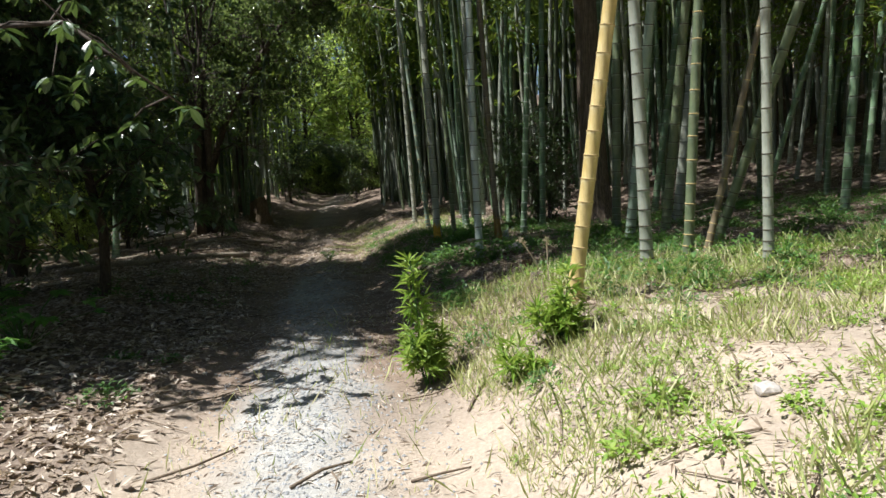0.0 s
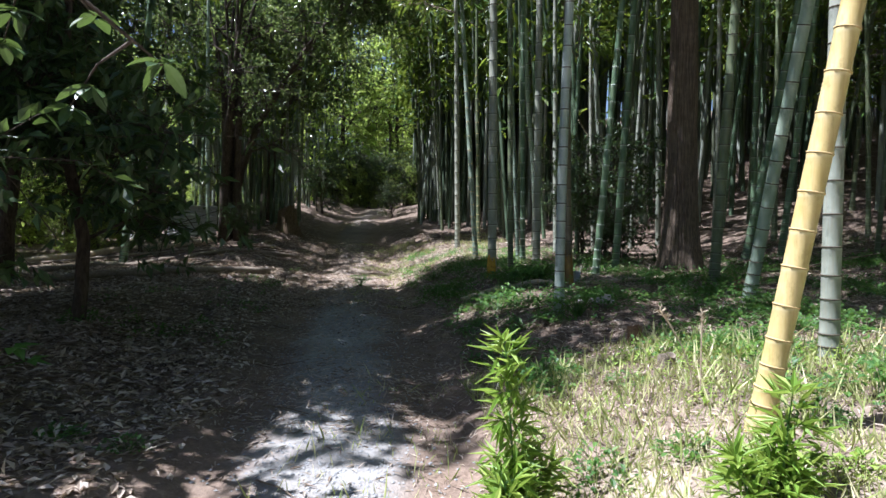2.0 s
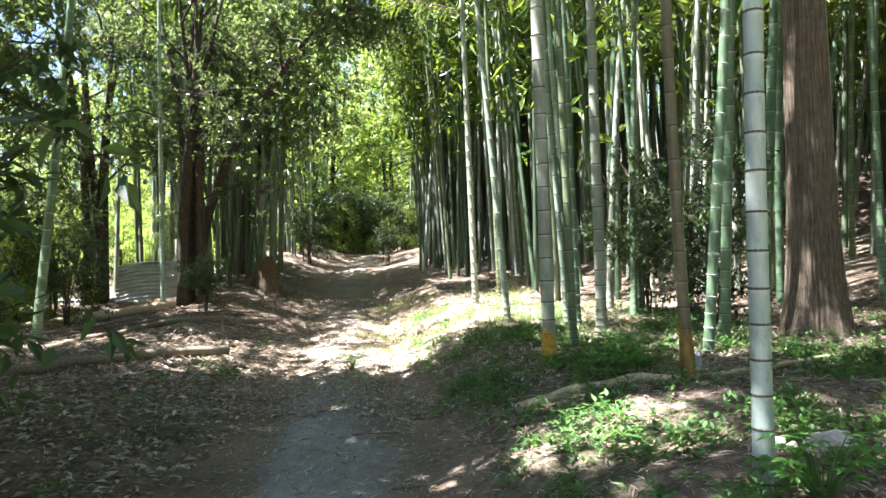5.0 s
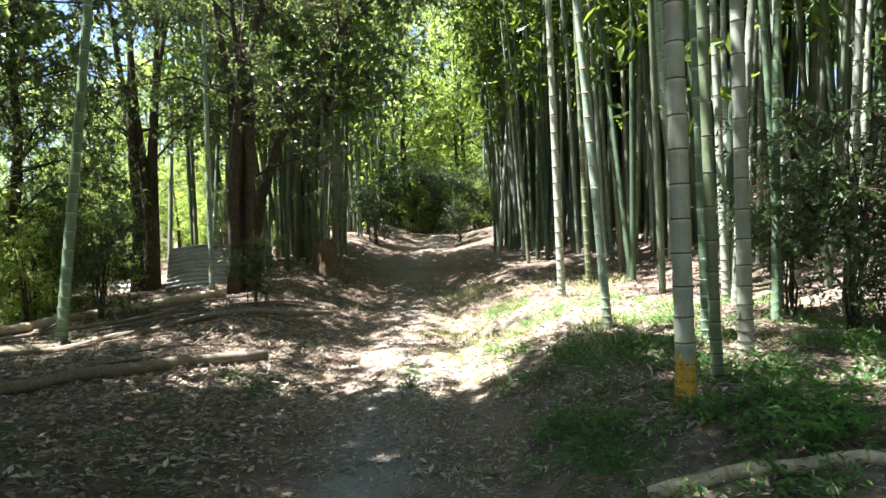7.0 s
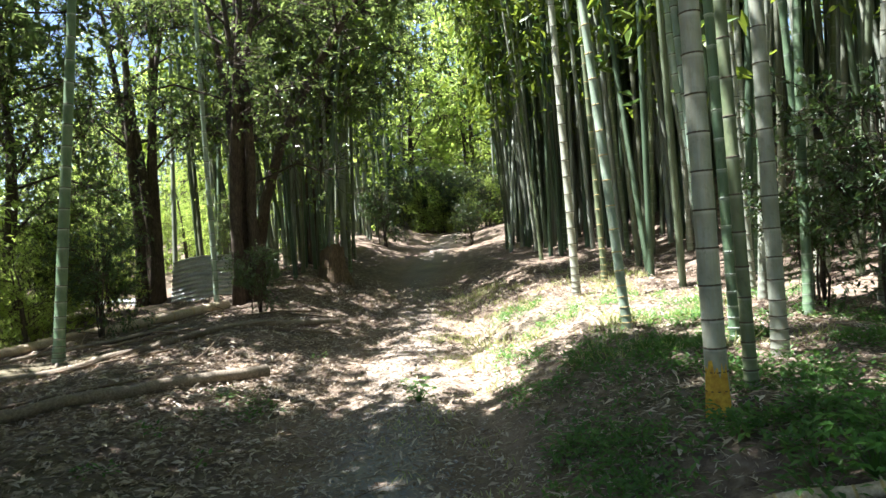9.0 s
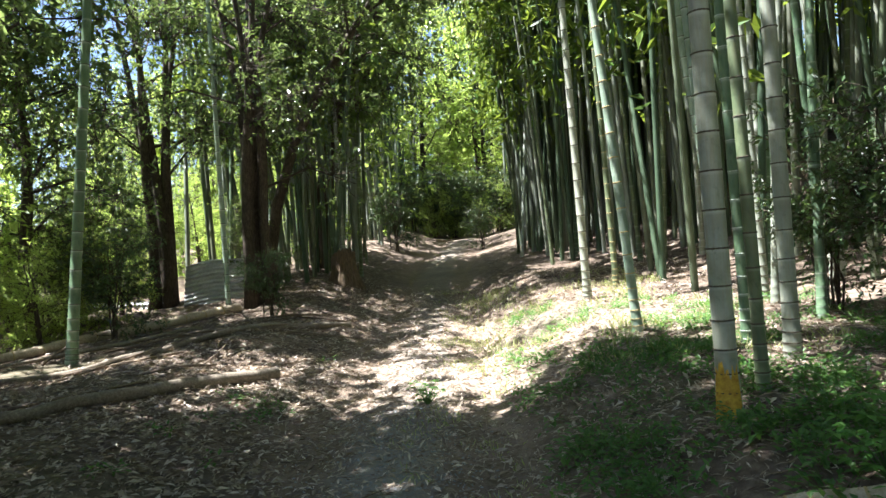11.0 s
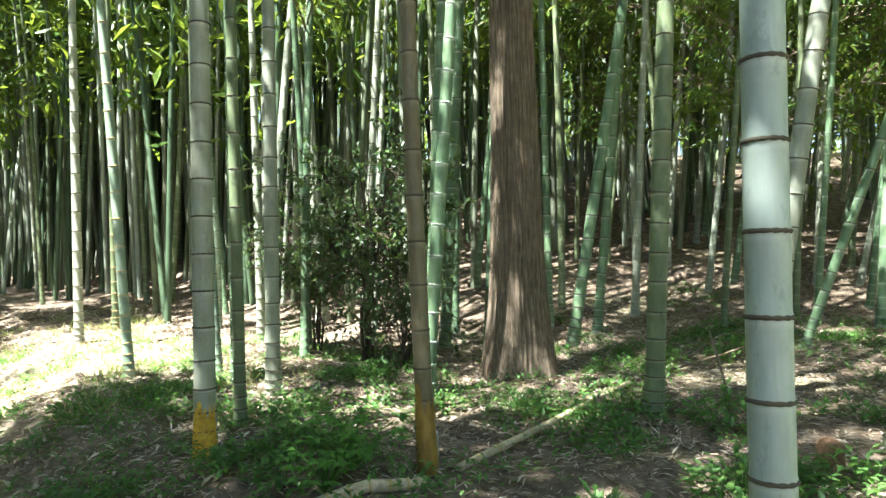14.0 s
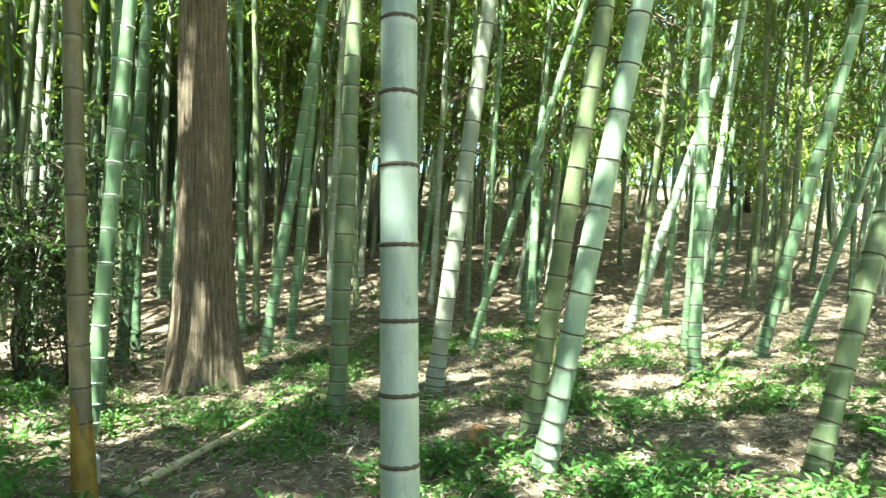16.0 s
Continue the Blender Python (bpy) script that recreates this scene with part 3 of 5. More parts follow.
# ---- the grove behind: copies of a few culms ----
def grove_kind(seed, skin):
    rnd = random.Random(seed)
    top = rnd.uniform(10.5, 12.5)
    hs = node_heights(rnd, top, 0.07, 0.25)
    bx, by = rnd.uniform(-0.03, 0.03), rnd.uniform(-0.03, 0.03)

    def line(h):
        return (bx * h * h / 6, by * h * h / 6)

    kinds = []
    me, _ = culm_mesh("grove_culm", hs, 0.052, line, MAT[skin], 8, top)
    for tufts in (CROWNS, SPARSE, LOW_CROWNS):
        stand = thing("bamboo", "slender %s bamboo in the shaded grove" % skin.split("_")[0], "bamboo", "bamboo culms of the grove")
        child("culm", me, stand)
        lv, tw = tufts[seed % len(tufts)]
        child("foliage", lv, stand)
        child("branchwork", tw, stand)
        kinds.append(stand)
    return kinds


KINDS = [grove_kind(i, s) for i, s in enumerate(("green_culm", "olive_culm", "grey_culm", "green_culm", "olive_culm", "grey_culm"))]


def free_spot(x, y, spots, gap):
    return all((x - a) ** 2 + (y - b) ** 2 > gap * gap for a, b in spots)


def plant_grove():
    rnd = random.Random(5)
    spots = list(HERO_SPOTS) + [(2.5, 14.3), (1.2, 15.8)]
    used, made, tries = set(), 0, 0
    while made < 292 and tries < 20000:
        tries += 1
        y = rnd.uniform(1, 33)
        x = rnd.uniform(-9, 21)
        o = x - track_x(y)
        if o < 2.0 and not (o < -2.0 and y > 24):
            continue
        if o > 0 and (x < 4.6 and y < 15.3 or x < 8.6 and y < 13.6 or x < 10.5 and y < 8):
            continue
        if 0 < o < 4.2 and y < 25:
            continue
        if math.hypot(x + 1, y - 8.3) < 6.5 or not free_spot(x, y, spots, 0.55):
            continue
        if rnd.random() < smooth(12, 24, math.hypot(x + 1, y - 8.3)) * 0.6:
            continue
        if (x - 2.0) ** 2 / 3 + (y - 25.0) ** 2 / 5 < 1:
            continue
        spots.append((x, y))
        k = rnd.randrange(len(KINDS))
        thin = lets_sun(x, y, 8.0, 0.9)
        size = rnd.uniform(0.8, 1.2)
        m = Matrix.LocRotScale(on_ground(x, y), Euler((rnd.gauss(0.02 * max(0, min(x - 4, 6)), 0.05), rnd.gauss(0.05 * smooth(4, 9, x), 0.05), rnd.uniform(0, 6.28))), None)
        m = Matrix.Translation(m.translation) @ Euler((rnd.gauss(0.015 * max(0, min(x - 4, 8)), 0.045), rnd.gauss(0.09 * smooth(4, 9, x), 0.045), 0)).to_matrix().to_4x4() @ Matrix.Rotation(rnd.uniform(0, 6.28), 4, "Z")
        src = KINDS[k][1 if thin else 2 if x > 6.5 and y < 24 and rnd.random() < 0.6 else 0]
        if src.name in used:
            c = copy_thing(src, m)
        else:
            used.add(src.name)
            src.matrix_basis = m
            c = src
        c.scale = (size, size, rnd.uniform(0.9, 1.1))
        made += 1
    for pair in KINDS:
        for src in pair:
            if src.name not in used:
                src.matrix_basis = Matrix.Translation(on_ground(12 + KINDS.index(pair), 30))


plant_grove()


def far_grove():
    """The bamboo past the near rows, too many to count."""
    rnd = random.Random(9)
    culms, leaves = ([], []), ([], [])
    for _ in range(3600):
        y = rnd.uniform(-8, 78)
        x = rnd.uniform(-34, 52)
        pick = rnd.random()
        if pick < 0.22:
            y = rnd.uniform(23, 44)
            x = track_x(y) + rnd.choice((-1, 1)) * rnd.uniform(2.2, 7)
        elif pick < 0.4:
            y = rnd.uniform(18.5, 34)
            x = rnd.uniform(-3.5, 13)
        elif pick < 0.52:
            y = rnd.uniform(25, 36)
            x = track_x(y) + rnd.uniform(2.0, 9)
        o = x - track_x(y)
        if -2.4 < o < 2.4 and y < 37 or (x + 10) ** 2 / 30 + (y - 48) ** 2 / 60 < 1:
            continue
        inner = rnd.random() < 0.45
        if o > 0 and (y < 22 and x < 17 or y < 27 and x < 12 or y < 2) and not (inner and o > 3.2 and y > 15.5 and (x - 2.0) ** 2 / 3 + (y - 25.0) ** 2 / 6 > 1):
            continue
        if o < 0 and (y < 22.5 or x < -12 and y < 34) or 0 < o < 4.2 and y < 25:
            continue
        sunny = (x - 6) ** 2 / 130 + (y - 39) ** 2 / 30 < 1 or o < 0 and y > 29
        if sunny and rnd.random() < 0.5:
            continue
        p = on_ground(x, y, -0.1)
        lean = Vector((rnd.gauss(0, 0.8), rnd.gauss(0, 0.8), 0))
        h = rnd.uniform(9, 12)
        far = math.hypot(x, y - 8) > 36 or x > 10
        pts = [p, p + Vector((0, 0, h * 0.5)) + lean * 0.4, p + Vector((0, 0, h)) + lean]
        add_to(culms, *tube(pts, [0.06, 0.05, 0.02], 6, close=False))
        for _ in range(10 if sunny else 30):
            f = rnd.uniform(0.6, 1.0) if sunny else rnd.uniform(0.12, 1.0) ** 0.8 if far and rnd.random() < 0.5 else rnd.uniform(0.42, 1.0)
            q = p + Vector((0, 0, h * f)) + lean * f + any_way(rnd) * rnd.uniform(0.2, 1.5)
            for _ in range(3):
                leaf_into(leaves, q + any_way(rnd) * 0.2, (any_way(rnd) + Vector((0, 0, -0.5))).normalized(), any_way(rnd), rnd.uniform(0.26, 0.5), 0.12)
    grove = thing("bamboo_grove", "distant dense bamboo grove on the slope", "bamboo grove", kind="stuff")
    child("culms", mesh_of("far_culms", *culms, MAT["far_culm"], True), grove)
    child("foliage", mesh_of("far_leaves", *leaves, MAT["bamboo_leaf"]), grove)


far_grove()


# ---- trees ----
def cedar(x, y):
    verts, faces = [], []
    rnd = random.Random(3)
    sides, rows = 220, 70
    phase = [rnd.uniform(0, 6.28) for _ in range(8)]
    for j in range(rows + 1):
        h = -0.15 + 14.0 * (j / rows) ** 1.5
        r = 0.255 * (1 - 0.045 * max(0, h)) + 0.15 * math.exp(-max(0, h + 0.05) / 0.62)
        for k in range(sides):
            a = 2 * math.pi * k / sides
            flare = 1 + 0.05 * math.exp(-max(0, h) / 0.3) * math.sin(5 * a + phase[0]) + 0.02 * math.sin(3 * a + phase[1])
            ridge = 0.006 * noise.noise(Vector((math.cos(a) * 9, math.sin(a) * 9, h * 0.55))) + 0.016 * noise.noise(Vector((math.cos(a) * 13 + 5, math.sin(a) * 13, h * 0.5))) + 0.014 * abs(noise.noise(Vector((math.cos(a) * 24, math.sin(a) * 24, h * 0.8))))
            rr = r * flare + ridge
            verts.append((rr * math.cos(a), rr * math.sin(a), h))
    for j in range(rows):
        for k in range(sides):
            a, b = j * sides + k, j * sides + (k + 1) % sides
            faces.append((a, b, b + sides, a + sides))
    tree = thing("cedar_tree", "tall straight cedar with red-brown stringy bark", "tree", at=on_ground(x, y))
    child("trunk", mesh_of("cedar_trunk", verts, faces, MAT["bark"], True), tree)
    leaves, limbs = ([], []), ([], [])
    for i in range(96):
        h = rnd.uniform(6.6, 13.5)
        a = rnd.uniform(0, 6.28)
        d = Vector((math.cos(a), math.sin(a), -0.12))
        p0, p1 = Vector((0, 0, h)), Vector((0, 0, h)) + d * rnd.uniform(1.4, 3.0)
        add_to(limbs, *tube([p0, p1], [0.03, 0.008], 4, close=False))
        for _ in range(55):
            q = p0.lerp(p1, rnd.uniform(0.3, 1.05)) + any_way(rnd) * 0.25
            leaf_into(leaves, q, (d + any_way(rnd)).normalized(), any_way(rnd), 0.26, 0.08)
    child("foliage", mesh_of("cedar_leaves", *leaves, MAT["tree_leaf"]), tree)
    child("branchwork", mesh_of("cedar_limbs", *limbs, MAT["bark"]), tree)


cedar(2.43, 14.35)


def broadleaf_mesh(seed, height, spread, leaf, count, low, stems=1, stem_r=0.1, tip=(0, 0)):
    """Trunk, limbs and leaf clusters of an evergreen broadleaf tree."""
    rnd = random.Random(seed)
    wood, leaves = ([], []), ([], [])
    tips = []
    for s in range(stems):
        lean = Vector((rnd.uniform(-1, 1), rnd.uniform(-1, 1), 0)) * (0.12 * height if stems > 1 else 0.05 * height)
        foot = Vector((rnd.uniform(-1, 1), rnd.uniform(-1, 1), 0)) * (0.22 if stems > 1 else 0)
        pts = [foot + (lean + Vector((tip[0], tip[1], 0))) * f * f + Vector((bump(f * 3, s, 1, seed) * 0.15, bump(s, f * 3, 1, seed + 3) * 0.15, f * height * 0.85 - 0.15 * (f == 0))) for f in (0, 0.08, 0.2, 0.35, 0.5, 0.65, 0.8, 1)]
        rad = [stem_r * (1.35, 1.08, 0.95, 0.85, 0.7, 0.52, 0.35, 0.15)[i] * rnd.uniform(0.9, 1.1) for i in range(8)]
        add_to(wood, *tube(pts, rad, 10, 0.14, seed))
        for _ in range(max(4, int(26 / stems))):
            f = rnd.uniform(low, 1)
            i = min(6, int(f * 7))
            p = pts[i].lerp(pts[i + 1], rnd.random())
            a = rnd.uniform(0, 6.28)
            d = Vector((math.cos(a), math.sin(a), rnd.uniform(-0.15, 0.6)))
            q = p + d * spread * rnd.uniform(0.45, 1.0)
            m = p.lerp(q, 0.5) + Vector((0, 0, 0.12 * spread))
            add_to(wood, *tube([p, m, q], [stem_r * 0.28, stem_r * 0.18, 0.006], 5, close=False))
            tips += [(m.lerp(q, rnd.random()), d) for _ in range(3)] + [(p.lerp(m, rnd.uniform(0.5, 1)), d)]
    per = max(4, count // len(tips))
    for p, d in tips:
        for _ in range(max(1, per // 9)):
            way = (d + any_way(rnd) * 1.1).normalized()
            q = p + any_way(rnd) * spread * 0.3 * rnd.random() ** 0.5
            end = q + way * rnd.uniform(0.2, 0.5)
            add_to(wood, *tube([p, q, end], [0.006, 0.005, 0.003], 3, close=False))
            for _ in range(9):
                at = q.lerp(end, rnd.uniform(0.1, 1.05))
                leaf_into(leaves, at + any_way(rnd) * 0.03, (way * 0.5 + any_way(rnd) + Vector((0, 0, -0.25))).normalized(), (any_way(rnd) * 0.7 + Vector((0, 0, 1))).normalized(), leaf * rnd.uniform(0.7, 1.25), leaf * 0.45, 0.12)
    return wood, leaves


def broadleaf(name, seed, label, height, spread, leaf, count, low, stems=1, stem_r=0.1, mat="tree_leaf", category="tree", tip=(0, 0)):
    wood, leaves = broadleaf_mesh(seed, height, spread, leaf, count, low, stems, stem_r, tip)
    tree = thing(name, label, category, "trees beside the track")
    child("trunk", mesh_of("tree_wood", *wood, MAT["dark_bark"], True), tree)
    child("foliage", mesh_of("tree_leaves", *leaves, MAT[mat]), tree)
    return tree


def put(ob, x, y, turn=0.0, size=1.0):
    ob.matrix_basis = Matrix.LocRotScale(on_ground(x, y, -0.03), Euler((0, 0, turn)), None)
    ob.scale = (size,) * 3
    return ob


def again(ob, x, y, turn=0.0, size=1.0):
    c = copy_thing(ob, Matrix.LocRotScale(on_ground(x, y, -0.03), Euler((0, 0, turn)), None))
    c.scale = (size,) * 3
    return c


clump = put(broadleaf("evergreen_tree", 11, "many-stemmed dark evergreen tree with glossy leaves", 10.0, 3.3, 0.12, 11000, 0.38, 6, 0.12), -8.6, 20.9)
leafy = put(broadleaf("evergreen_tree", 12, "evergreen tree with low leafy branches", 8.0, 2.4, 0.12, 9000, 0.3, 1, 0.11), -11.5, 18.0)
overhang = put(broadleaf("overhanging_tree", 13, "slender tree whose large leaves hang over the track", 5.2, 1.9, 0.17, 5000, 0.28, 1, 0.07, "hanging_leaf"), -4.6, 8.9)
again(overhang, -5.8, 6.2, 2.4, 1.05)
again(overhang, -4.6, 6.3, 0.4, 0.85)
again(overhang, -6.6, 9.6, 3.1, 1.1)
again(leafy, -8.6, 7.5, 3.3, 0.95)
again(leafy, -8.8, 5.4, 1.3, 0.8)
again(clump, -11.6, 21.5, 4.3, 1.0)
again(leafy, -9.5, 2.5, 5.0, 1.0)
again(leafy, -9.5, 12.5, 0.6, 1.0)
again(leafy, -10.5, -1.0, 1.4, 1.0)
bright = put(broadleaf("sunlit_tree", 14, "yellow-green tree with sunlight put into its leaf colour", 6.0, 2.3, 0.13, 8000, 0.05, 2, 0.07, "sun_toned_leaf"), -17.0, 26.0)
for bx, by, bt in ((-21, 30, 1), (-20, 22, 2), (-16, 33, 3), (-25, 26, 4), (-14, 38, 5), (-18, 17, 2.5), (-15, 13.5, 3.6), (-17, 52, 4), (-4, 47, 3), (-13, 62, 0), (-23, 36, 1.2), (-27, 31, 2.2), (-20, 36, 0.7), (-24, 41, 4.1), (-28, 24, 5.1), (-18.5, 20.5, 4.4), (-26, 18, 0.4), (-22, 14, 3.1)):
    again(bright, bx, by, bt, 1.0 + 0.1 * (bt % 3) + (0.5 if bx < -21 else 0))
# added overhead, out of view, so that its crown shades the track
tall = put(broadleaf("tall_tree", 17, "tall evergreen tree added mostly out of view to cast shade", 12.5, 4.2, 0.24, 22000, 0.5, 1, 0.16, tip=(2.6, 0.6)), -7.6, 9.6)
again(tall, -8.3, 8.1, -0.1, 0.75)
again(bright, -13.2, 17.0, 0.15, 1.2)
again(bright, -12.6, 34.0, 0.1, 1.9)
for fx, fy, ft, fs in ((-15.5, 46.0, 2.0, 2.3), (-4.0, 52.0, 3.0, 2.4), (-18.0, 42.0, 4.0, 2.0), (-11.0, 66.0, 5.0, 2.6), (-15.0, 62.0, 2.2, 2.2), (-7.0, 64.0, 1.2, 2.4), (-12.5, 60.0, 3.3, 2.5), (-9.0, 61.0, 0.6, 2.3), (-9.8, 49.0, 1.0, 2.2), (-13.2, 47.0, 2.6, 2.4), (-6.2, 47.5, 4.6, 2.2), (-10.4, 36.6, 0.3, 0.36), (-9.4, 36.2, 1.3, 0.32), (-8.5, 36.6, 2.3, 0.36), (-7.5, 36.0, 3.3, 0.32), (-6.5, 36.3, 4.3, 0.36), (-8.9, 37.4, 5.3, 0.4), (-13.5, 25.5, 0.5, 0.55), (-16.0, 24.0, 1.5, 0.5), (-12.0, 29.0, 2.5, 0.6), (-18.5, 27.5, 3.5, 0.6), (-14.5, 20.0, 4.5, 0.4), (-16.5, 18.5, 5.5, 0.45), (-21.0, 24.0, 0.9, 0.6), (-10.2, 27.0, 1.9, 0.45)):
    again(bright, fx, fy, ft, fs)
# seeds 18, 19, 20 and 22 are added as shade casters, mostly above the view
put(broadleaf("arching_tree", 18, "unseen leaning tree added to shade the track", 11.5, 3.6, 0.23, 11000, 0.6, 1, 0.15, tip=(7.5, 0.6)), -8.2, 8.9)
put(broadleaf("arching_tree", 19, "unseen leaning tree added to shade the ground by the cedar", 11.5, 3.3, 0.23, 13000, 0.6, 1, 0.14, tip=(5.6, 0.2)), -8.6, 12.5)
put(broadleaf("arching_tree", 20, "tall leafy tree added to dapple the ground by the fallen poles", 11.0, 3.1, 0.2, 9500, 0.62, 1, 0.13, tip=(3.2, 0.4)), -12.2, 16.4)
put(broadleaf("arching_tree", 21, "glossy evergreen crown reaching over the track", 10.5, 3.4, 0.15, 13000, 0.48, 2, 0.13, tip=(3.6, 0.8)), -9.3, 25.2)
put(broadleaf("arching_tree", 22, "tall evergreen added high across the sunny bend to shade the slope", 11.5, 3.4, 0.2, 12000, 0.66, 1, 0.13, tip=(6.4, 0.6)), -9.4, 22.6)
# another added shade caster, for the left side of the track
again(tall, -12.0, 11.0, 0.1, 0.9)
# unseen trees added behind the start and east of the sunny bank to block skylight
for ex, ey, et in ((-3.5, -6.5, 2.0), (1.0, -7.5, 0.8), (5.0, -7.0, 3.0), (9.5, -4.5, 2.4), (12.0, 0.0, 1.6), (12.5, 4.0, 2.9), (-0.5, -11.5, 5.0), (8.0, -10.0, 4.0)):
    again(tall, ex, ey, et, 0.95)
for ex, ey, et in ((2.5, -5.5, 2.0), (6.5, -4.0, 3.0), (8.5, -0.5, 4.0), (9.5, 3.0, 5.0)):
    again(leafy, ex, ey, et, 0.9)
again(tall, -18.0, 44.0, 3.0, 1.3)

# mostly an eastern backdrop: broadleaf copies stand in for sunlit bamboo foliage
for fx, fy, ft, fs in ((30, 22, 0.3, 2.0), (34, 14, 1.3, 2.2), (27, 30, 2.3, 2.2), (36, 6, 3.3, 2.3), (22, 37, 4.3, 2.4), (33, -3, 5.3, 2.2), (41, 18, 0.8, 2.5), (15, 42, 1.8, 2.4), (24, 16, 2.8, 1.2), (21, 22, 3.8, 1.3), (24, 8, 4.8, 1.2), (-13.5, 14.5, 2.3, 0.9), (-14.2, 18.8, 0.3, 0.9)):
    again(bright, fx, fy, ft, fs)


def undergrowth():
    """Low leafy bushes behind the fallen poles."""
    rnd = random.Random(88)
    made = 0
    while made < 34:
        x, y = rnd.uniform(-19, -7.5), rnd.uniform(16.5, 31)
        o = x - track_x(y)
        if o > -4.2 or x > -10 and y < 20.5 or (x + 10.2) ** 2 + (y - 20.5) ** 2 < 2.2:
            continue
        again(bright if rnd.random() < 0.6 else leafy, x, y, rnd.uniform(0, 6.28), rnd.uniform(0.26, 0.42))
        made += 1


undergrowth()


def hanging_branch():
    """A limb of the slender tree that reaches over the track, with large leaves."""
    rnd = random.Random(77)
    wood, lv = ([], []), ([], [])
    limb = [Vector(p) for p in ((-4.58, 6.3, 2.1), (-3.4, 5.8, 2.85), (-2.4, 5.4, 2.7), (-1.46, 5.25, 1.98))]
    add_to(wood, *tube(limb, [0.035, 0.025, 0.016, 0.006], 8))
    ends = [limb[3], Vector((-2.26, 5.0, 2.22)), Vector((-2.0, 5.6, 2.3))]
    for e in ends[1:]:
        add_to(wood, *tube([limb[2], limb[2].lerp(e, 0.5) + Vector((0, 0, 0.05)), e], [0.01, 0.007, 0.003], 5, close=False))
    for _ in range(9):
        f = rnd.uniform(0.25, 1)
        i = 1 if f < 0.6 else 2
        p = limb[i].lerp(limb[i + 1], rnd.random()) if f > 0.3 else limb[0].lerp(limb[1], rnd.random())
        q = p + Vector((rnd.uniform(-0.8, 0.1), rnd.uniform(-0.5, 0.7), rnd.uniform(-0.3, 0.6)))
        add_to(wood, *tube([p, p.lerp(q, 0.5) + Vector((0, 0, 0.06)), q], [0.009, 0.006, 0.003], 5, close=False))
        ends += [q, p.lerp(q, 0.6)]
    for e in ends:
        for k in range(7):
            a = k * 0.9 + rnd.random()
            d = Vector((math.cos(a), math.sin(a), rnd.uniform(-1.1, 0.1))).normalized()
            broad_leaf_into(lv, e + any_way(rnd) * 0.02, d, (Vector((0, 0, 1)) + any_way(rnd) * 0.4).normalized(), rnd.uniform(0.1, 0.16), 0.062)
    ob = thing("hanging_branch", "leafy limb with large leaves hanging over the track", "tree branch")
    child("limb", mesh_of("limb", *wood, MAT["dark_bark"], True), ob)
    child("foliage", mesh_of("limb_leaves", *lv, MAT["hanging_leaf"]), ob)


hanging_branch()
shrub = put(broadleaf("evergreen_shrub", 15, "dark evergreen shrub under the bamboo", 2.9, 1.05, 0.1, 4000, 0.04, 6, 0.018, "hanging_leaf", "shrub"), 1.25, 15.9)
for sx, sy, st, ss in ((0.95, 16.8, 2, 0.75), (-9.4, 17.5, 1, 0.7), (-11.6, 15.5, 3, 0.8), (-4.7, 5.6, 4, 0.45), (-5.6, 7.4, 5, 0.5), (-7.6, 19.4, 2.2, 0.5), (-9.2, 30.5, 1.5, 0.9), (-6.2, 31.5, 3.5, 0.6), (-7.8, 36.4, 3.5, 0.9), (1.6, 15.3, 2.7, 0.5), (-10.6, 36.5, 1.5, 0.9), (-9.4, 37.6, 0.5, 0.9), (-6.3, 36.9, 2.5, 0.9), (-8.4, 37.4, 4.5, 1.1), (-10.0, 38.6, 2.9, 1.2), (-7.2, 38.4, 1.1, 1.2), (-8.9, 39.4, 5.6, 1.2), (-11.6, 38.0, 0.2, 1.1)):
    again(shrub, sx, sy, st, ss)


# ---- fallen poles, stump, sheet ----
def pole(name, label, a, b, r, mat, rings=False, category="log"):
    """A pole lying on the ground from a to b (plan), following it loosely."""
    n = 14
    pts = []
    za, zb = ground_z(*a) + r * 0.8, ground_z(*b) + r * 0.8
    for i in range(n):
        f = i / (n - 1)
        x, y = a[0] + (b[0] - a[0]) * f, a[1] + (b[1] - a[1]) * f
        z = za + (zb - za) * f
        pts.append(Vector((x + 0.02 * bump(f * 4, r * 90, 1), y, max(z, min(z + 0.3, ground_z(x, y) + r * 0.7)))))
    rad = [r * (1.05 - 0.3 * i / (n - 1)) * (1 + 0.04 * bump(i, r * 50, 1)) for i in range(n)]
    log = thing(name, label, category)
    child("pole", mesh_of(name, *tube(pts, rad, 12), MAT[mat], True), log)
    if rings:
        for i in range(1, n - 1):
            o = child("node_ring", RINGS["tan"], log)
            o.matrix_basis = Matrix.LocRotScale(pts[i], (pts[i + 1] - pts[i - 1]).to_track_quat("Z", "Y"), Vector((rad[i], rad[i], 0.015)))


pole("fallen_log", "thick grey weathered log lying on leaf litter", (-5.4, 15.8), (-7.4, 12.0), 0.075, "log")
pole("fallen_pole", "long pale dead bamboo pole lying by the bank", (-8.9, 20.4), (-10.6, 15.2), 0.09, "pale_log", True)
pole("fallen_pole", "long brown dead pole on the leaf litter", (-6.3, 19.9), (-9.0, 13.8), 0.06, "log")
pole("fallen_pole", "thin grey dead pole across the litter", (-8.2, 18.2), (-10.4, 14.3), 0.035, "log")
pole("fallen_pole", "pale bamboo pole among the weeds", (-0.95, 11.92), (0.38, 11.78), 0.042, "pale_log", True)
pole("fallen_pole", "tan bamboo pole lying beside the cedar", (0.65, 11.95), (2.95, 13.3), 0.024, "pale_log", True)


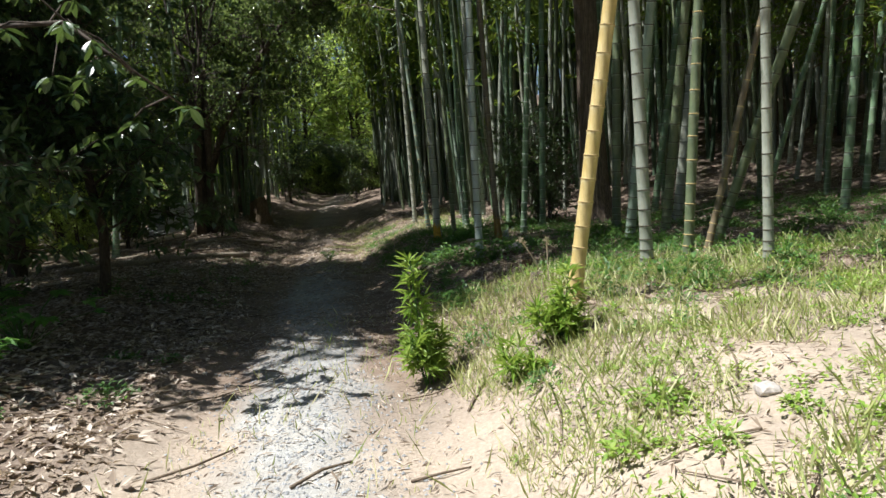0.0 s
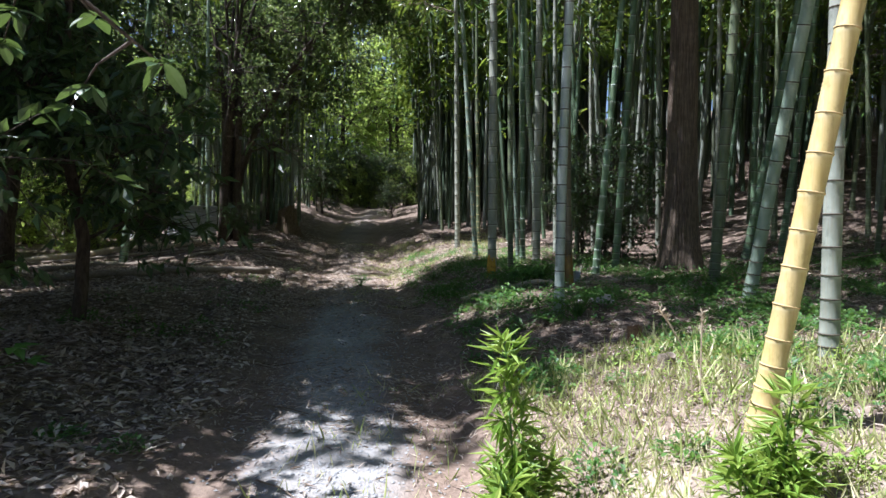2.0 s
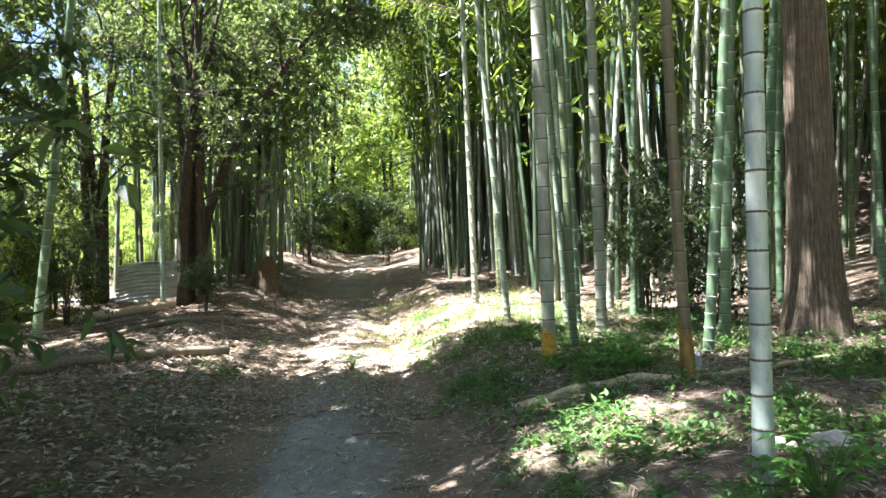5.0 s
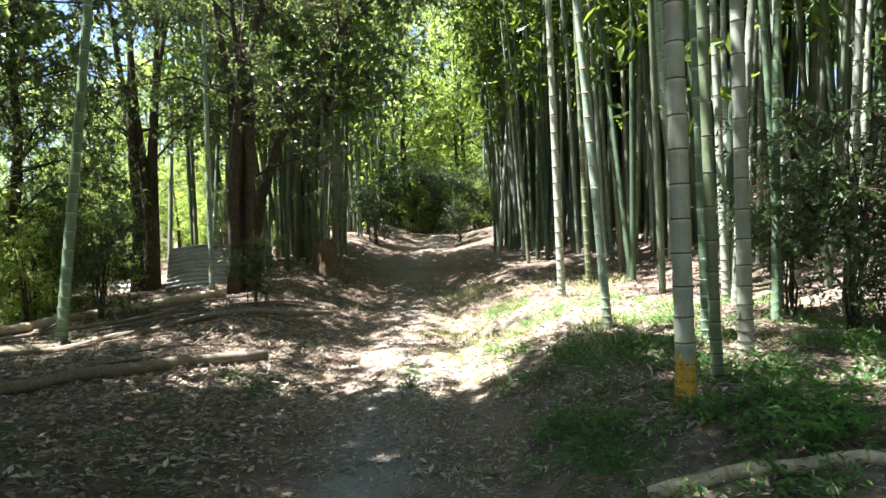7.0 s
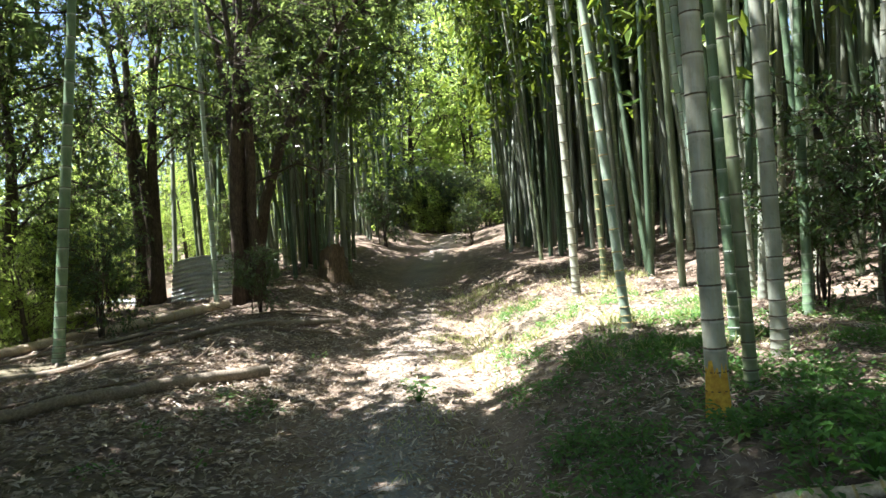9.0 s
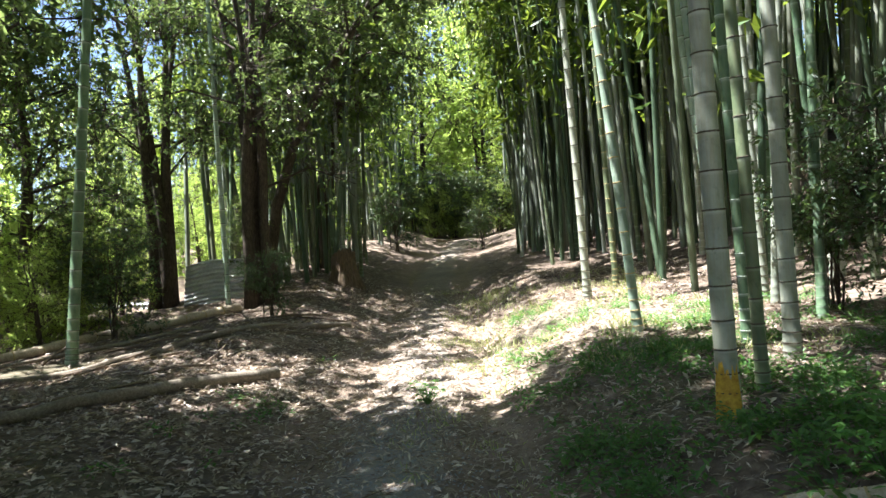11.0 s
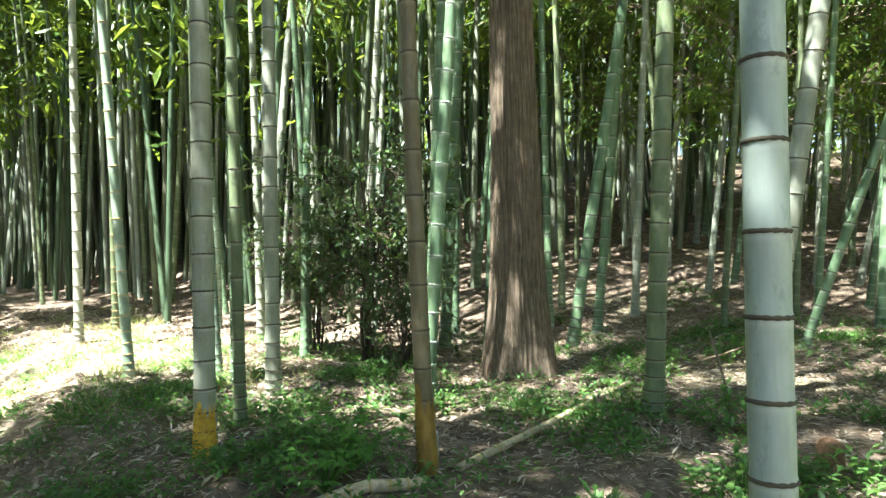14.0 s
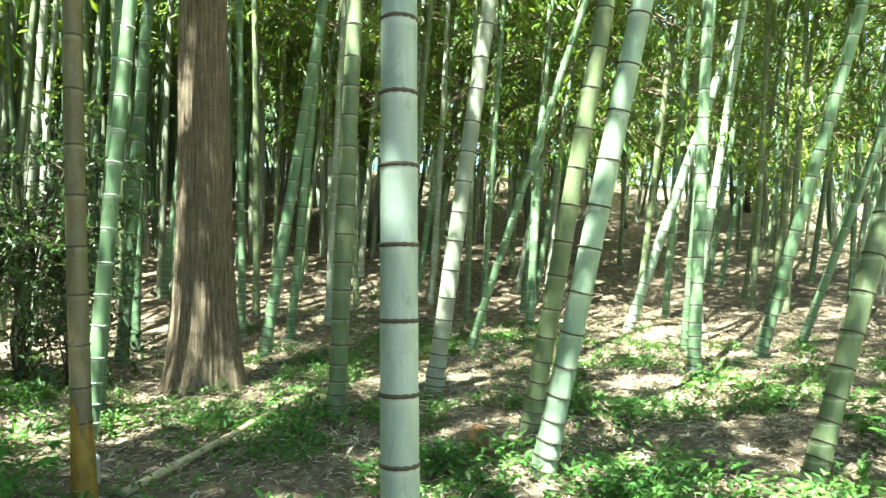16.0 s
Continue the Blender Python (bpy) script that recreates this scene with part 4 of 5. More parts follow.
def cut_stub(x, y, r, h, label, mat):
    """A sawn bamboo or wood stub: a thick ring wall with a hollow."""
    sides = 16
    verts, faces = [], []
    rows = ((r * 1.05, -0.05), (r, h * 0.5), (r * 1.04, h * 0.52), (r, h * 0.55), (r, h), (r * 0.8, h), (r * 0.78, h * 0.75))
    for rr, z in rows:
        for k in range(sides):
            a = 2 * math.pi * k / sides
            verts.append((rr * math.cos(a), rr * math.sin(a), z + (0.012 * math.sin(2 * a) if z > h * 0.9 else 0)))
    for j in range(len(rows) - 1):
        for k in range(sides):
            a, b = j * sides + k, j * sides + (k + 1) % sides
            faces.append((a, b, b + sides, a + sides))
    faces.append(tuple((len(rows) - 1) * sides + k for k in range(sides)))
    ob = new("bamboo_stub", mesh_of("stub", verts, faces, MAT[mat]))
    ob.location = on_ground(x, y)
    tagged(ob, label, "stump", "cut bamboo stubs")


cut_stub(0.86, 8.39, 0.06, 0.13, "reddish-brown cut bamboo stub among weeds", "cut_wood")
cut_stub(0.92, 7.35, 0.06, 0.09, "weathered grey cut bamboo stub in the sun", "log")
cut_stub(2.43, 11.0, 0.07, 0.15, "brown sawn stub on the litter", "cut_wood")
cut_stub(0.62, 12.3, 0.05, 0.14, "grey cut stub behind the bent bamboo", "plastic")


def stump(x, y):
    rnd = random.Random(8)
    sides = 40
    verts, faces = [], []
    for j, (r, z) in enumerate(((0.47, -0.2), (0.38, 0.08), (0.33, 0.3), (0.31, 0.52), (0.3, 0.7), (0.13, 0.52))):
        for k in range(sides):
            a = 2 * math.pi * k / sides
            rr = r * (1 + 0.12 * math.sin(4 * a + 1) * (1 if j < 2 else 0.3) + 0.05 * rnd.uniform(-1, 1))
            verts.append((rr * math.cos(a), 0.7 * rr * math.sin(a), z + (0.14 * math.sin(a + 2.6) + 0.05 * rnd.uniform(-1, 1) if j > 2 else 0)))
    for j in range(5):
        for k in range(sides):
            a, b = j * sides + k, j * sides + (k + 1) % sides
            faces.append((a, b, b + sides, a + sides))
    faces.append(tuple(5 * sides + k for k in range(sides)))
    ob = new("tree_stump", mesh_of("stump", verts, faces, MAT["old_wood"]))
    ob.location = on_ground(x, y)
    tagged(ob, "old broken brown tree stump at the edge of the track", "stump")


stump(-8.0, 23.6)


def sheet(a, b, low, high, label):
    """A leaning corrugated roofing sheet between two plan points."""
    n, rows = 8, int((high - low) / 0.0095)
    d = Vector((b[0] - a[0], b[1] - a[1], 0))
    out = Vector((d.y, -d.x, 0)).normalized()
    verts, faces = [], []
    for j in range(rows + 1):
        f = j / rows
        for i in range(n + 1):
            u = i / n
            base = Vector((a[0], a[1], 0)) + d * u - out * (0.35 * f * (high - low))
            ridge = 0.03 * math.cos(j * 2 * math.pi / 10)
            verts.append(base + out * ridge + Vector((0, 0, ground_z(a[0], a[1]) + low + (high - low) * f + 0.05 * math.sin(u * 4) + 0.12 * u)))
    w = n + 1
    for j in range(rows):
        for i in range(n):
            p = j * w + i
            faces.append((p, p + 1, p + w + 1, p + w))
    ob = new("corrugated_sheet", mesh_of("sheet", verts, faces, MAT["metal"], True))
    m = ob.modifiers.new("thickness", "SOLIDIFY")
    m.thickness = 0.003
    tagged(ob, label, "metal sheet", "old roofing sheets")


sheet((-10.9, 21.2), (-9.5, 21.6), -0.4, 0.95, "upright corrugated metal sheet half hidden by leaves")
sheet((-15.5, 21.6), (-11.6, 21.4), -0.5, 0.05, "low corrugated metal sheet lying among undergrowth")


# ---- low plants ----
def shoot_clump(x, y, height, stems, leaves, label, seed, mat="shoot_leaf", spread=0.12):
    """A young bamboo clump: upright stems with long narrow leaves."""
    rnd = random.Random(seed)
    wood, lv = ([], []), ([], [])
    for s in range(stems):
        lean = Vector((rnd.uniform(-1, 1), rnd.uniform(-1, 1), 0)) * spread
        h = height * (1 if s == 0 else rnd.uniform(0.3, 0.65))
        p0, p1 = lean * 0.4, lean * 1.2 + Vector((0, 0, h))
        add_to(wood, *tube([p0, p0.lerp(p1, 0.5), p1], [0.006, 0.005, 0.002], 5, close=False))
        for k in range(max(3, int(leaves * h / height / 7))):
            f = 0.12 + 0.88 * (k + rnd.random()) / max(3, int(leaves * h / height / 7))
            a = k * 2.4 + rnd.uniform(-0.5, 0.5)
            out = Vector((math.cos(a), math.sin(a), rnd.uniform(0.3, 0.9))).normalized()
            at = p0.lerp(p1, f)
            end = at + out * rnd.uniform(0.05, 0.17) * (1.25 - f)
            add_to(wood, *tube([at, end], [0.003, 0.0015], 3, close=False))
            for _ in range(7):
                d = (out * 0.7 + any_way(rnd) * 0.75).normalized()
                leaf_into(lv, at.lerp(end, rnd.uniform(0.5, 1)), d, Vector((0, 0, 1)), rnd.uniform(0.08, 0.17), 0.024, 0.2)
    ob = thing("young_bamboo", label, "plant", at=on_ground(x, y))
    child("branchwork", mesh_of("shoot_stems", *wood, MAT["weed_leaf"]), ob)
    child("foliage", mesh_of("shoot_leaves", *lv, MAT[mat]), ob)


shoot_clump(0.02, 5.75, 0.95, 7, 260, "bright green young bamboo clump at the track edge", 1, spread=0.14)
shoot_clump(0.95, 5.45, 0.5, 7, 120, "small yellow-green bamboo seedling on the bank", 2)
shoot_clump(0.72, 5.1, 0.22, 6, 40, "low tuft of yellowish bamboo leaves", 3)


def leafy_plant(x, y, size, seed, label, mat="fresh_leaf"):
    """A knee-high plant with broad bright leaves on arching stalks."""
    rnd = random.Random(seed)
    wood, lv = ([], []), ([], [])
    for _ in range(36):
        a, r = rnd.uniform(0, 6.28), size * rnd.uniform(0.2, 1)
        tip = Vector((r * math.cos(a), r * math.sin(a), size * rnd.uniform(0.35, 0.95)))
        add_to(wood, *tube([Vector((0, 0, -0.02)), tip * 0.6 + Vector((0, 0, 0.1 * size)), tip], [0.004, 0.003, 0.002], 4, close=False))
        for k in range(5):
            d = Vector((math.cos(a + (k - 2) * 0.6), math.sin(a + (k - 2) * 0.6), rnd.uniform(-0.4, 0.2))).normalized()
            leaf_into(lv, tip, d, Vector((0, 0, 1)), size * rnd.uniform(0.15, 0.28), size * 0.13, 0.12)
    ob = thing("broadleaf_plant", label, "plant", "broad-leaved plants", at=on_ground(x, y))
    child("branchwork", mesh_of("plant_stalks", *wood, MAT["weed_leaf"]), ob)
    child("foliage", mesh_of("plant_leaves", *lv, MAT[mat]), ob)


def seed_stalks(x, y):
    """Two dry grass stalks that arch over, with feathery heads."""
    rnd = random.Random(4)
    st = ([], [])
    for k in (-1, 1):
        pts = [Vector((0.02 * k + 0.05 * k * f * f * 2 - 0.1 * f * f, 0, 0.5 * f)) for f in (0, 0.3, 0.6, 0.85, 1)]
        add_to(st, *tube(pts, [0.006, 0.005, 0.0045, 0.006, 0.003], 5))
        for _ in range(26):
            p = pts[3].lerp(pts[4], rnd.random())
            leaf_into(st, p, (any_way(rnd) + Vector((0, 0, 0.6))).normalized(), any_way(rnd), 0.045, 0.009)
    ob = thing("grass_stalks", "pale dry seed stalks arching over the bank", "grass", at=on_ground(x, y))
    child("stalk", mesh_of("stalk", *st, MAT["pale_log"]), ob)


seed_stalks(0.98, 6.75)


def stone(x, y, r, seed, label):
    bm = bmesh.new()
    bmesh.ops.create_icosphere(bm, subdivisions=2, radius=r)
    for v in bm.verts:
        v.co *= 1 + 0.25 * noise.noise(v.co / r * 1.1 + Vector((seed, 0, 0)))
        v.co.z *= 0.6
    me = bpy.data.meshes.new("rock")
    bm.to_mesh(me)
    bm.free()
    me.materials.append(MAT["pale_stone"])
    ob = new("rock", me)
    ob.location = on_ground(x, y, r * 0.2)
    tagged(ob, label, "rock")


stone(1.8, 3.9, 0.06, 3, "pale sunlit rock in the grass")
stone(0.75, 9.9, 0.13, 7, "pale rounded rock in the weeds")
stone(0.55, 10.1, 0.08, 9, "pale rock in the weeds")
stone(-2.2, 4.6, 0.05, 11, "small grey rock on the litter")


def lone_stick(name, label, pts, r, mat):
    ob = new(name, mesh_of("stick", *tube([Vector(p) for p in pts], [r, r * 0.9, r * 0.6], 7), MAT[mat], True))
    tagged(ob, label, "stick", "dead sticks")


def ground_stick(x, y, dx, dy, r, rise=0.0):
    a, m, b = on_ground(x, y, r), on_ground(x + dx * 0.5, y + dy * 0.5, r + 0.02 + rise / 2), on_ground(x + dx, y + dy, r + rise)
    lone_stick("fallen_stick", "thin dry stick lying on the litter", (a, m, b), r, "twig")


ground_stick(2.9, 12.1, 0.25, 0.45, 0.012, 0.55)
ground_stick(3.5, 13.6, 1.6, -0.2, 0.012, 0.18)
ground_stick(4.2, 13.9, 1.4, 0.5, 0.01, 0.1)
ground_stick(-7.2, 13.6, 0.9, 1.6, 0.018)
ground_stick(-8.4, 15.2, 1.8, 2.2, 0.02)
ground_stick(-7.9, 15.0, 0.3, 1.9, 0.015, 0.1)
ground_stick(-8.9, 16.8, 2.2, 1.6, 0.022, 0.1)
ground_stick(-6.9, 18.2, 1.2, 0.9, 0.016)
rnd_sticks = random.Random(64)
for _ in range(22):
    ground_stick(rnd_sticks.uniform(-9.4, -6.4), rnd_sticks.uniform(15.0, 21.0), rnd_sticks.uniform(-0.9, 1.5), rnd_sticks.uniform(-0.4, 1.3), rnd_sticks.uniform(0.008, 0.022), rnd_sticks.uniform(0.0, 0.16))
ground_stick(-1.35, 4.1, 0.35, 0.4, 0.009)
ground_stick(-0.5, 3.95, 0.25, 0.3, 0.01)
ground_stick(0.1, 4.05, 0.3, 0.12, 0.008)
ground_stick(0.35, 4.9, 0.1, 0.42, 0.009)
ground_stick(-0.15, 5.35, 0.4, 0.15, 0.007)
ground_stick(-1.9, 5.1, 0.25, 0.55, 0.009)
ground_stick(-9.2, 34.7, 1.7, -0.3, 0.035, 0.1)
lone_stick("leaning_pole", "pale dead bamboo leaning in the grove", (on_ground(2.7, 24.5), on_ground(2.0, 24.6, 1.4), on_ground(1.3, 24.7, 2.8)), 0.045, "pale_log")
lone_stick("leaning_pole", "broken white bamboo leaning in the shade", (on_ground(1.9, 18.6), on_ground(1.75, 18.6, 1.2), on_ground(1.5, 18.7, 2.4)), 0.035, "pale_culm")


leafy_plant(0.12, 12.3, 0.34, 51, "bright green broad-leaved plant among the bamboo")
leafy_plant(-0.1, 12.0, 0.26, 52, "bright green broad-leaved plant among the bamboo")
leafy_plant(0.45, 9.3, 0.3, 53, "green leafy plant at the foot of the white bamboo")
leafy_plant(-3.3, 5.2, 0.5, 54, "leafy plant with bright leaves in the shade")
leafy_plant(-3.7, 6.3, 0.6, 55, "leafy plant with bright leaves in the shade")
leafy_plant(-3.4, 4.3, 0.3, 56, "small leafy plant at the shaded verge")
leafy_plant(2.3, 9.9, 0.28, 57, "dark green leafy plant at a bamboo foot", "weed_leaf")
leafy_plant(-3.24, 15.0, 0.22, 59, "dark flattened weed growing in the track", "weed_leaf")
leafy_plant(4.0, 9.0, 0.35, 58, "dark green leafy plant in open litter", "weed_leaf")


def weed_mesh(name, seed, size, count, mat="weed_leaf"):
    rnd = random.Random(seed)
    st = ([], [])
    for _ in range(count):
        a, r = rnd.uniform(0, 6.28), size * rnd.random() ** 0.6
        h = rnd.uniform(0.15, 1) * size * 0.75 * (1.2 - r / size)
        p = Vector((r * math.cos(a), r * math.sin(a), h))
        leaf_into(st, p, (Vector((math.cos(a), math.sin(a), 0.2)) + any_way(rnd) * 0.8).normalized(), Vector((0, 0, 1)), rnd.uniform(0.04, 0.085), 0.035, 0.1)
        if rnd.random() < 0.3:
            add_to(st, *tube([Vector((r * 0.4 * math.cos(a), r * 0.4 * math.sin(a), -0.01)), p], [0.002, 0.0015], 3, close=False))
    return mesh_of(name, *st, MAT[mat])


WEEDS = [weed_mesh("weed", 70 + i, 0.16 + 0.05 * i, 60 + 25 * i) for i in range(4)] + [weed_mesh("pale_weed", 80, 0.16, 70, "shoot_leaf")]


def plant_weeds():
    rnd = random.Random(21)
    made = 0
    while made < 299:
        y = rnd.uniform(2.2, 15.5)
        x = rnd.uniform(-5, 6.5)
        o = x - track_x(y)
        if -1.1 < o < 1.25:
            continue
        want = smooth(-0.1, 0.35, bump(x, y, 1.5, 33) + 0.15) * (1.0 if o > 0 else 0.22)
        if y < 5.5:
            want *= 0.55
        elif y < 8.6 and x > 1.3:
            want = 0.95
        if rnd.random() > want:
            continue
        pale = 4 if y < 6.5 and rnd.random() < 0.6 else rnd.randrange(4)
        ob = new("weed")
        child("foliage", WEEDS[pale], ob)
        s = rnd.uniform(0.55, 1.15) * (0.8 if y < 6 else 1.0)
        ob.matrix_basis = Matrix.LocRotScale(on_ground(x, y), Euler((0, 0, rnd.uniform(0, 6.28))), Vector((s, s, s * rnd.uniform(0.7, 1.2))))
        tagged(ob, "low yellow-green weed in the sun" if pale == 4 else "low green broad-leaved weed on the litter", "weed", "low weeds")
        made += 1


plant_weeds()


def scatter_stuff():
    rnd = random.Random(31)
    grass, litter, sticks, stones = ([], []), ([], []), ([], []), ([], [])
    for _ in range(95000):
        y = rnd.uniform(1.8, 8.4)
        x = rnd.uniform(-1.5, 7.0)
        o = x - track_x(y)
        if o < 1.0 and rnd.random() > 0.06 or bump(x, y, 0.8, 41) + 0.5 * bump(x, y, 0.22, 43) < rnd.uniform(-0.4, 0.2):
            continue
        p = on_ground(x, y, -0.005)
        tall_one = rnd.random() < 0.14
        leaf_into(grass, p, (any_way(rnd) * 0.7 + Vector((0, 0, 1))).normalized(), any_way(rnd), rnd.uniform(0.12, 0.24) if tall_one else rnd.uniform(0.03, 0.1), 0.005 if tall_one else 0.008, 0.05)
    for _ in range(9000):
        y = rnd.uniform(14.8, 23)
        x = track_x(y) + rnd.uniform(0.7, 4.2)
        if bump(x, y, 0.9, 41) + 0.4 * bump(x, y, 0.3, 43) < rnd.uniform(0.0, 0.35):
            continue
        leaf_into(grass, on_ground(x, y, -0.005), (any_way(rnd) * 0.7 + Vector((0, 0, 1))).normalized(), any_way(rnd), rnd.uniform(0.06, 0.17), 0.012, 0.05)
    for _ in range(7000):
        y = rnd.uniform(12.5, 24)
        x = track_x(y) + rnd.gauss(0.5, 0.28)
        if bump(x, y, 0.7, 45) + 0.5 * bump(x, y, 0.25, 46) < rnd.uniform(0.0, 0.4):
            continue
        leaf_into(grass, on_ground(x, y, -0.005), (any_way(rnd) * 0.8 + Vector((0, 0, 1))).normalized(), any_way(rnd), rnd.uniform(0.03, 0.09), 0.01, 0.05)
    cover = ([], [])
    for _ in range(5200):
        y = rnd.uniform(7.5, 17)
        x = rnd.uniform(-5.5, 7.5)
        o = x - track_x(y)
        thick = bump(x, y, 1.1, 61) + 0.5 * bump(x, y, 0.4, 62) + (0.2 if 1.2 < o < 3.2 and y < 14 else -0.02 if o > 0 and y < 14 else -0.1)
        if (o < 1.15 and (o > -1.3 or rnd.random() > 0.3)) or thick < rnd.uniform(-0.05, 0.4):
            continue
        q, size = on_ground(x, y), rnd.uniform(0.05, 0.16)
        for _ in range(rnd.randrange(8, 20)):
            a, r = rnd.uniform(0, 6.28), size * rnd.random() ** 0.6
            at = q + Vector((r * math.cos(a), r * math.sin(a), size * rnd.uniform(0.1, 0.9)))
            leaf_into(cover, at, (Vector((math.cos(a), math.sin(a), 0.2)) + any_way(rnd) * 0.8).normalized(), Vector((0, 0, 1)), rnd.uniform(0.035, 0.075), 0.03, 0.1)
    bank = ([], [])
    for _ in range(5200):
        y, x = rnd.uniform(1.6, 8.2), rnd.uniform(0.2, 6.5)
        o = x - track_x(y)
        if o < 1.0 + 0.8 * rnd.random() or bump(x, y, 0.9, 71) + 0.5 * bump(x, y, 0.3, 72) + 0.1 * (x - 1.5) < rnd.uniform(-0.1, 0.45):
            continue
        q, size = on_ground(x, y), rnd.uniform(0.03, 0.14)
        for _ in range(rnd.randrange(6, 15)):
            a, r = rnd.uniform(0, 6.28), size * rnd.random() ** 0.6
            at = q + Vector((r * math.cos(a), r * math.sin(a), size * rnd.uniform(0.1, 1.1)))
            leaf_into(bank, at, (Vector((math.cos(a), math.sin(a), 0.3)) + any_way(rnd) * 0.8).normalized(), Vector((0, 0, 1)), rnd.uniform(0.02, 0.05), 0.017, 0.1)
    for _ in range(2600):
        y = rnd.uniform(11.5, 20.0)
        x = track_x(y) + rnd.uniform(1.0, 5.4)
        if bump(x, y, 0.8, 75) + 0.4 * bump(x, y, 0.3, 76) < rnd.uniform(0.0, 0.35) - (0.06 if y < 15 else 0.0):
            continue
        q, size = on_ground(x, y), rnd.uniform(0.05, 0.15)
        for _ in range(rnd.randrange(8, 18)):
            a, r = rnd.uniform(0, 6.28), size * rnd.random() ** 0.6
            at = q + Vector((r * math.cos(a), r * math.sin(a), size * rnd.uniform(0.1, 1.0)))
            leaf_into(cover, at, (Vector((math.cos(a), math.sin(a), 0.2)) + any_way(rnd) * 0.8).normalized(), Vector((0, 0, 1)), rnd.uniform(0.03, 0.07), 0.026, 0.1)
    tagged(new("bank_weeds", mesh_of("bank_weeds", *bank, MAT["shoot_leaf"])), "yellow-green weeds covering the sunny bank", "weeds", kind="stuff")
    tagged(new("ground_cover", mesh_of("ground_cover", *cover, MAT["weed_leaf"])), "small green weeds spread over the grove floor", "weeds", kind="stuff")
    for i in range(150000):
        if i % 3 == 0:
            y, x = rnd.uniform(2.2, 9), rnd.uniform(-5.5, 5)
        elif i % 3 == 1:
            y, x = rnd.uniform(7, 17), rnd.uniform(-8.5, 6)
        else:
            y, x = 8 + 17 * rnd.random() ** 1.3, rnd.uniform(-11, 11)
        o = x - track_x(y)
        if -1.2 < o < 1.1 and rnd.random() > (0.75 if y > 12 else 0.5 if y > 7 else 0.2):
            continue
        if o > 1 and y < 6 and rnd.random() < 0.6:
            continue
        p = on_ground(x, y, rnd.uniform(0.003, 0.018))
        d = any_way(rnd, 0.25)
        broad = o < -1.0 and rnd.random() < 0.65
        ln = rnd.uniform(0.05, 0.11) if broad else rnd.uniform(0.04, 0.095)
        leaf_into(litter, p, d, (any_way(rnd) * 0.45 + Vector((0, 0, 1))).normalized(), ln, ln * (0.42 if broad else 0.15), 0.2)
    for _ in range(22000):
        y = rnd.uniform(12.5, 24)
        x = track_x(y) + rnd.uniform(-3.0, 5.0)
        ln = rnd.uniform(0.04, 0.11)
        leaf_into(litter, on_ground(x, y, rnd.uniform(0.004, 0.025)), any_way(rnd, 0.3), (any_way(rnd) * 0.5 + Vector((0, 0, 1))).normalized(), ln, ln * rnd.uniform(0.15, 0.4), 0.2)
    for _ in range(46000):
        y, x = rnd.uniform(8.6, 17.5), rnd.uniform(-1.5, 9.5)
        if x - track_x(y) < 1.4 or rnd.random() > smooth(0.8, 3.0, x) + 0.12:
            continue
        ln = rnd.uniform(0.03, 0.085)
        leaf_into(litter, on_ground(x, y, rnd.uniform(0.004, 0.02)), any_way(rnd, 0.25), (any_way(rnd) * 0.4 + Vector((0, 0, 1))).normalized(), ln, ln * rnd.uniform(0.12, 0.25), 0.15)
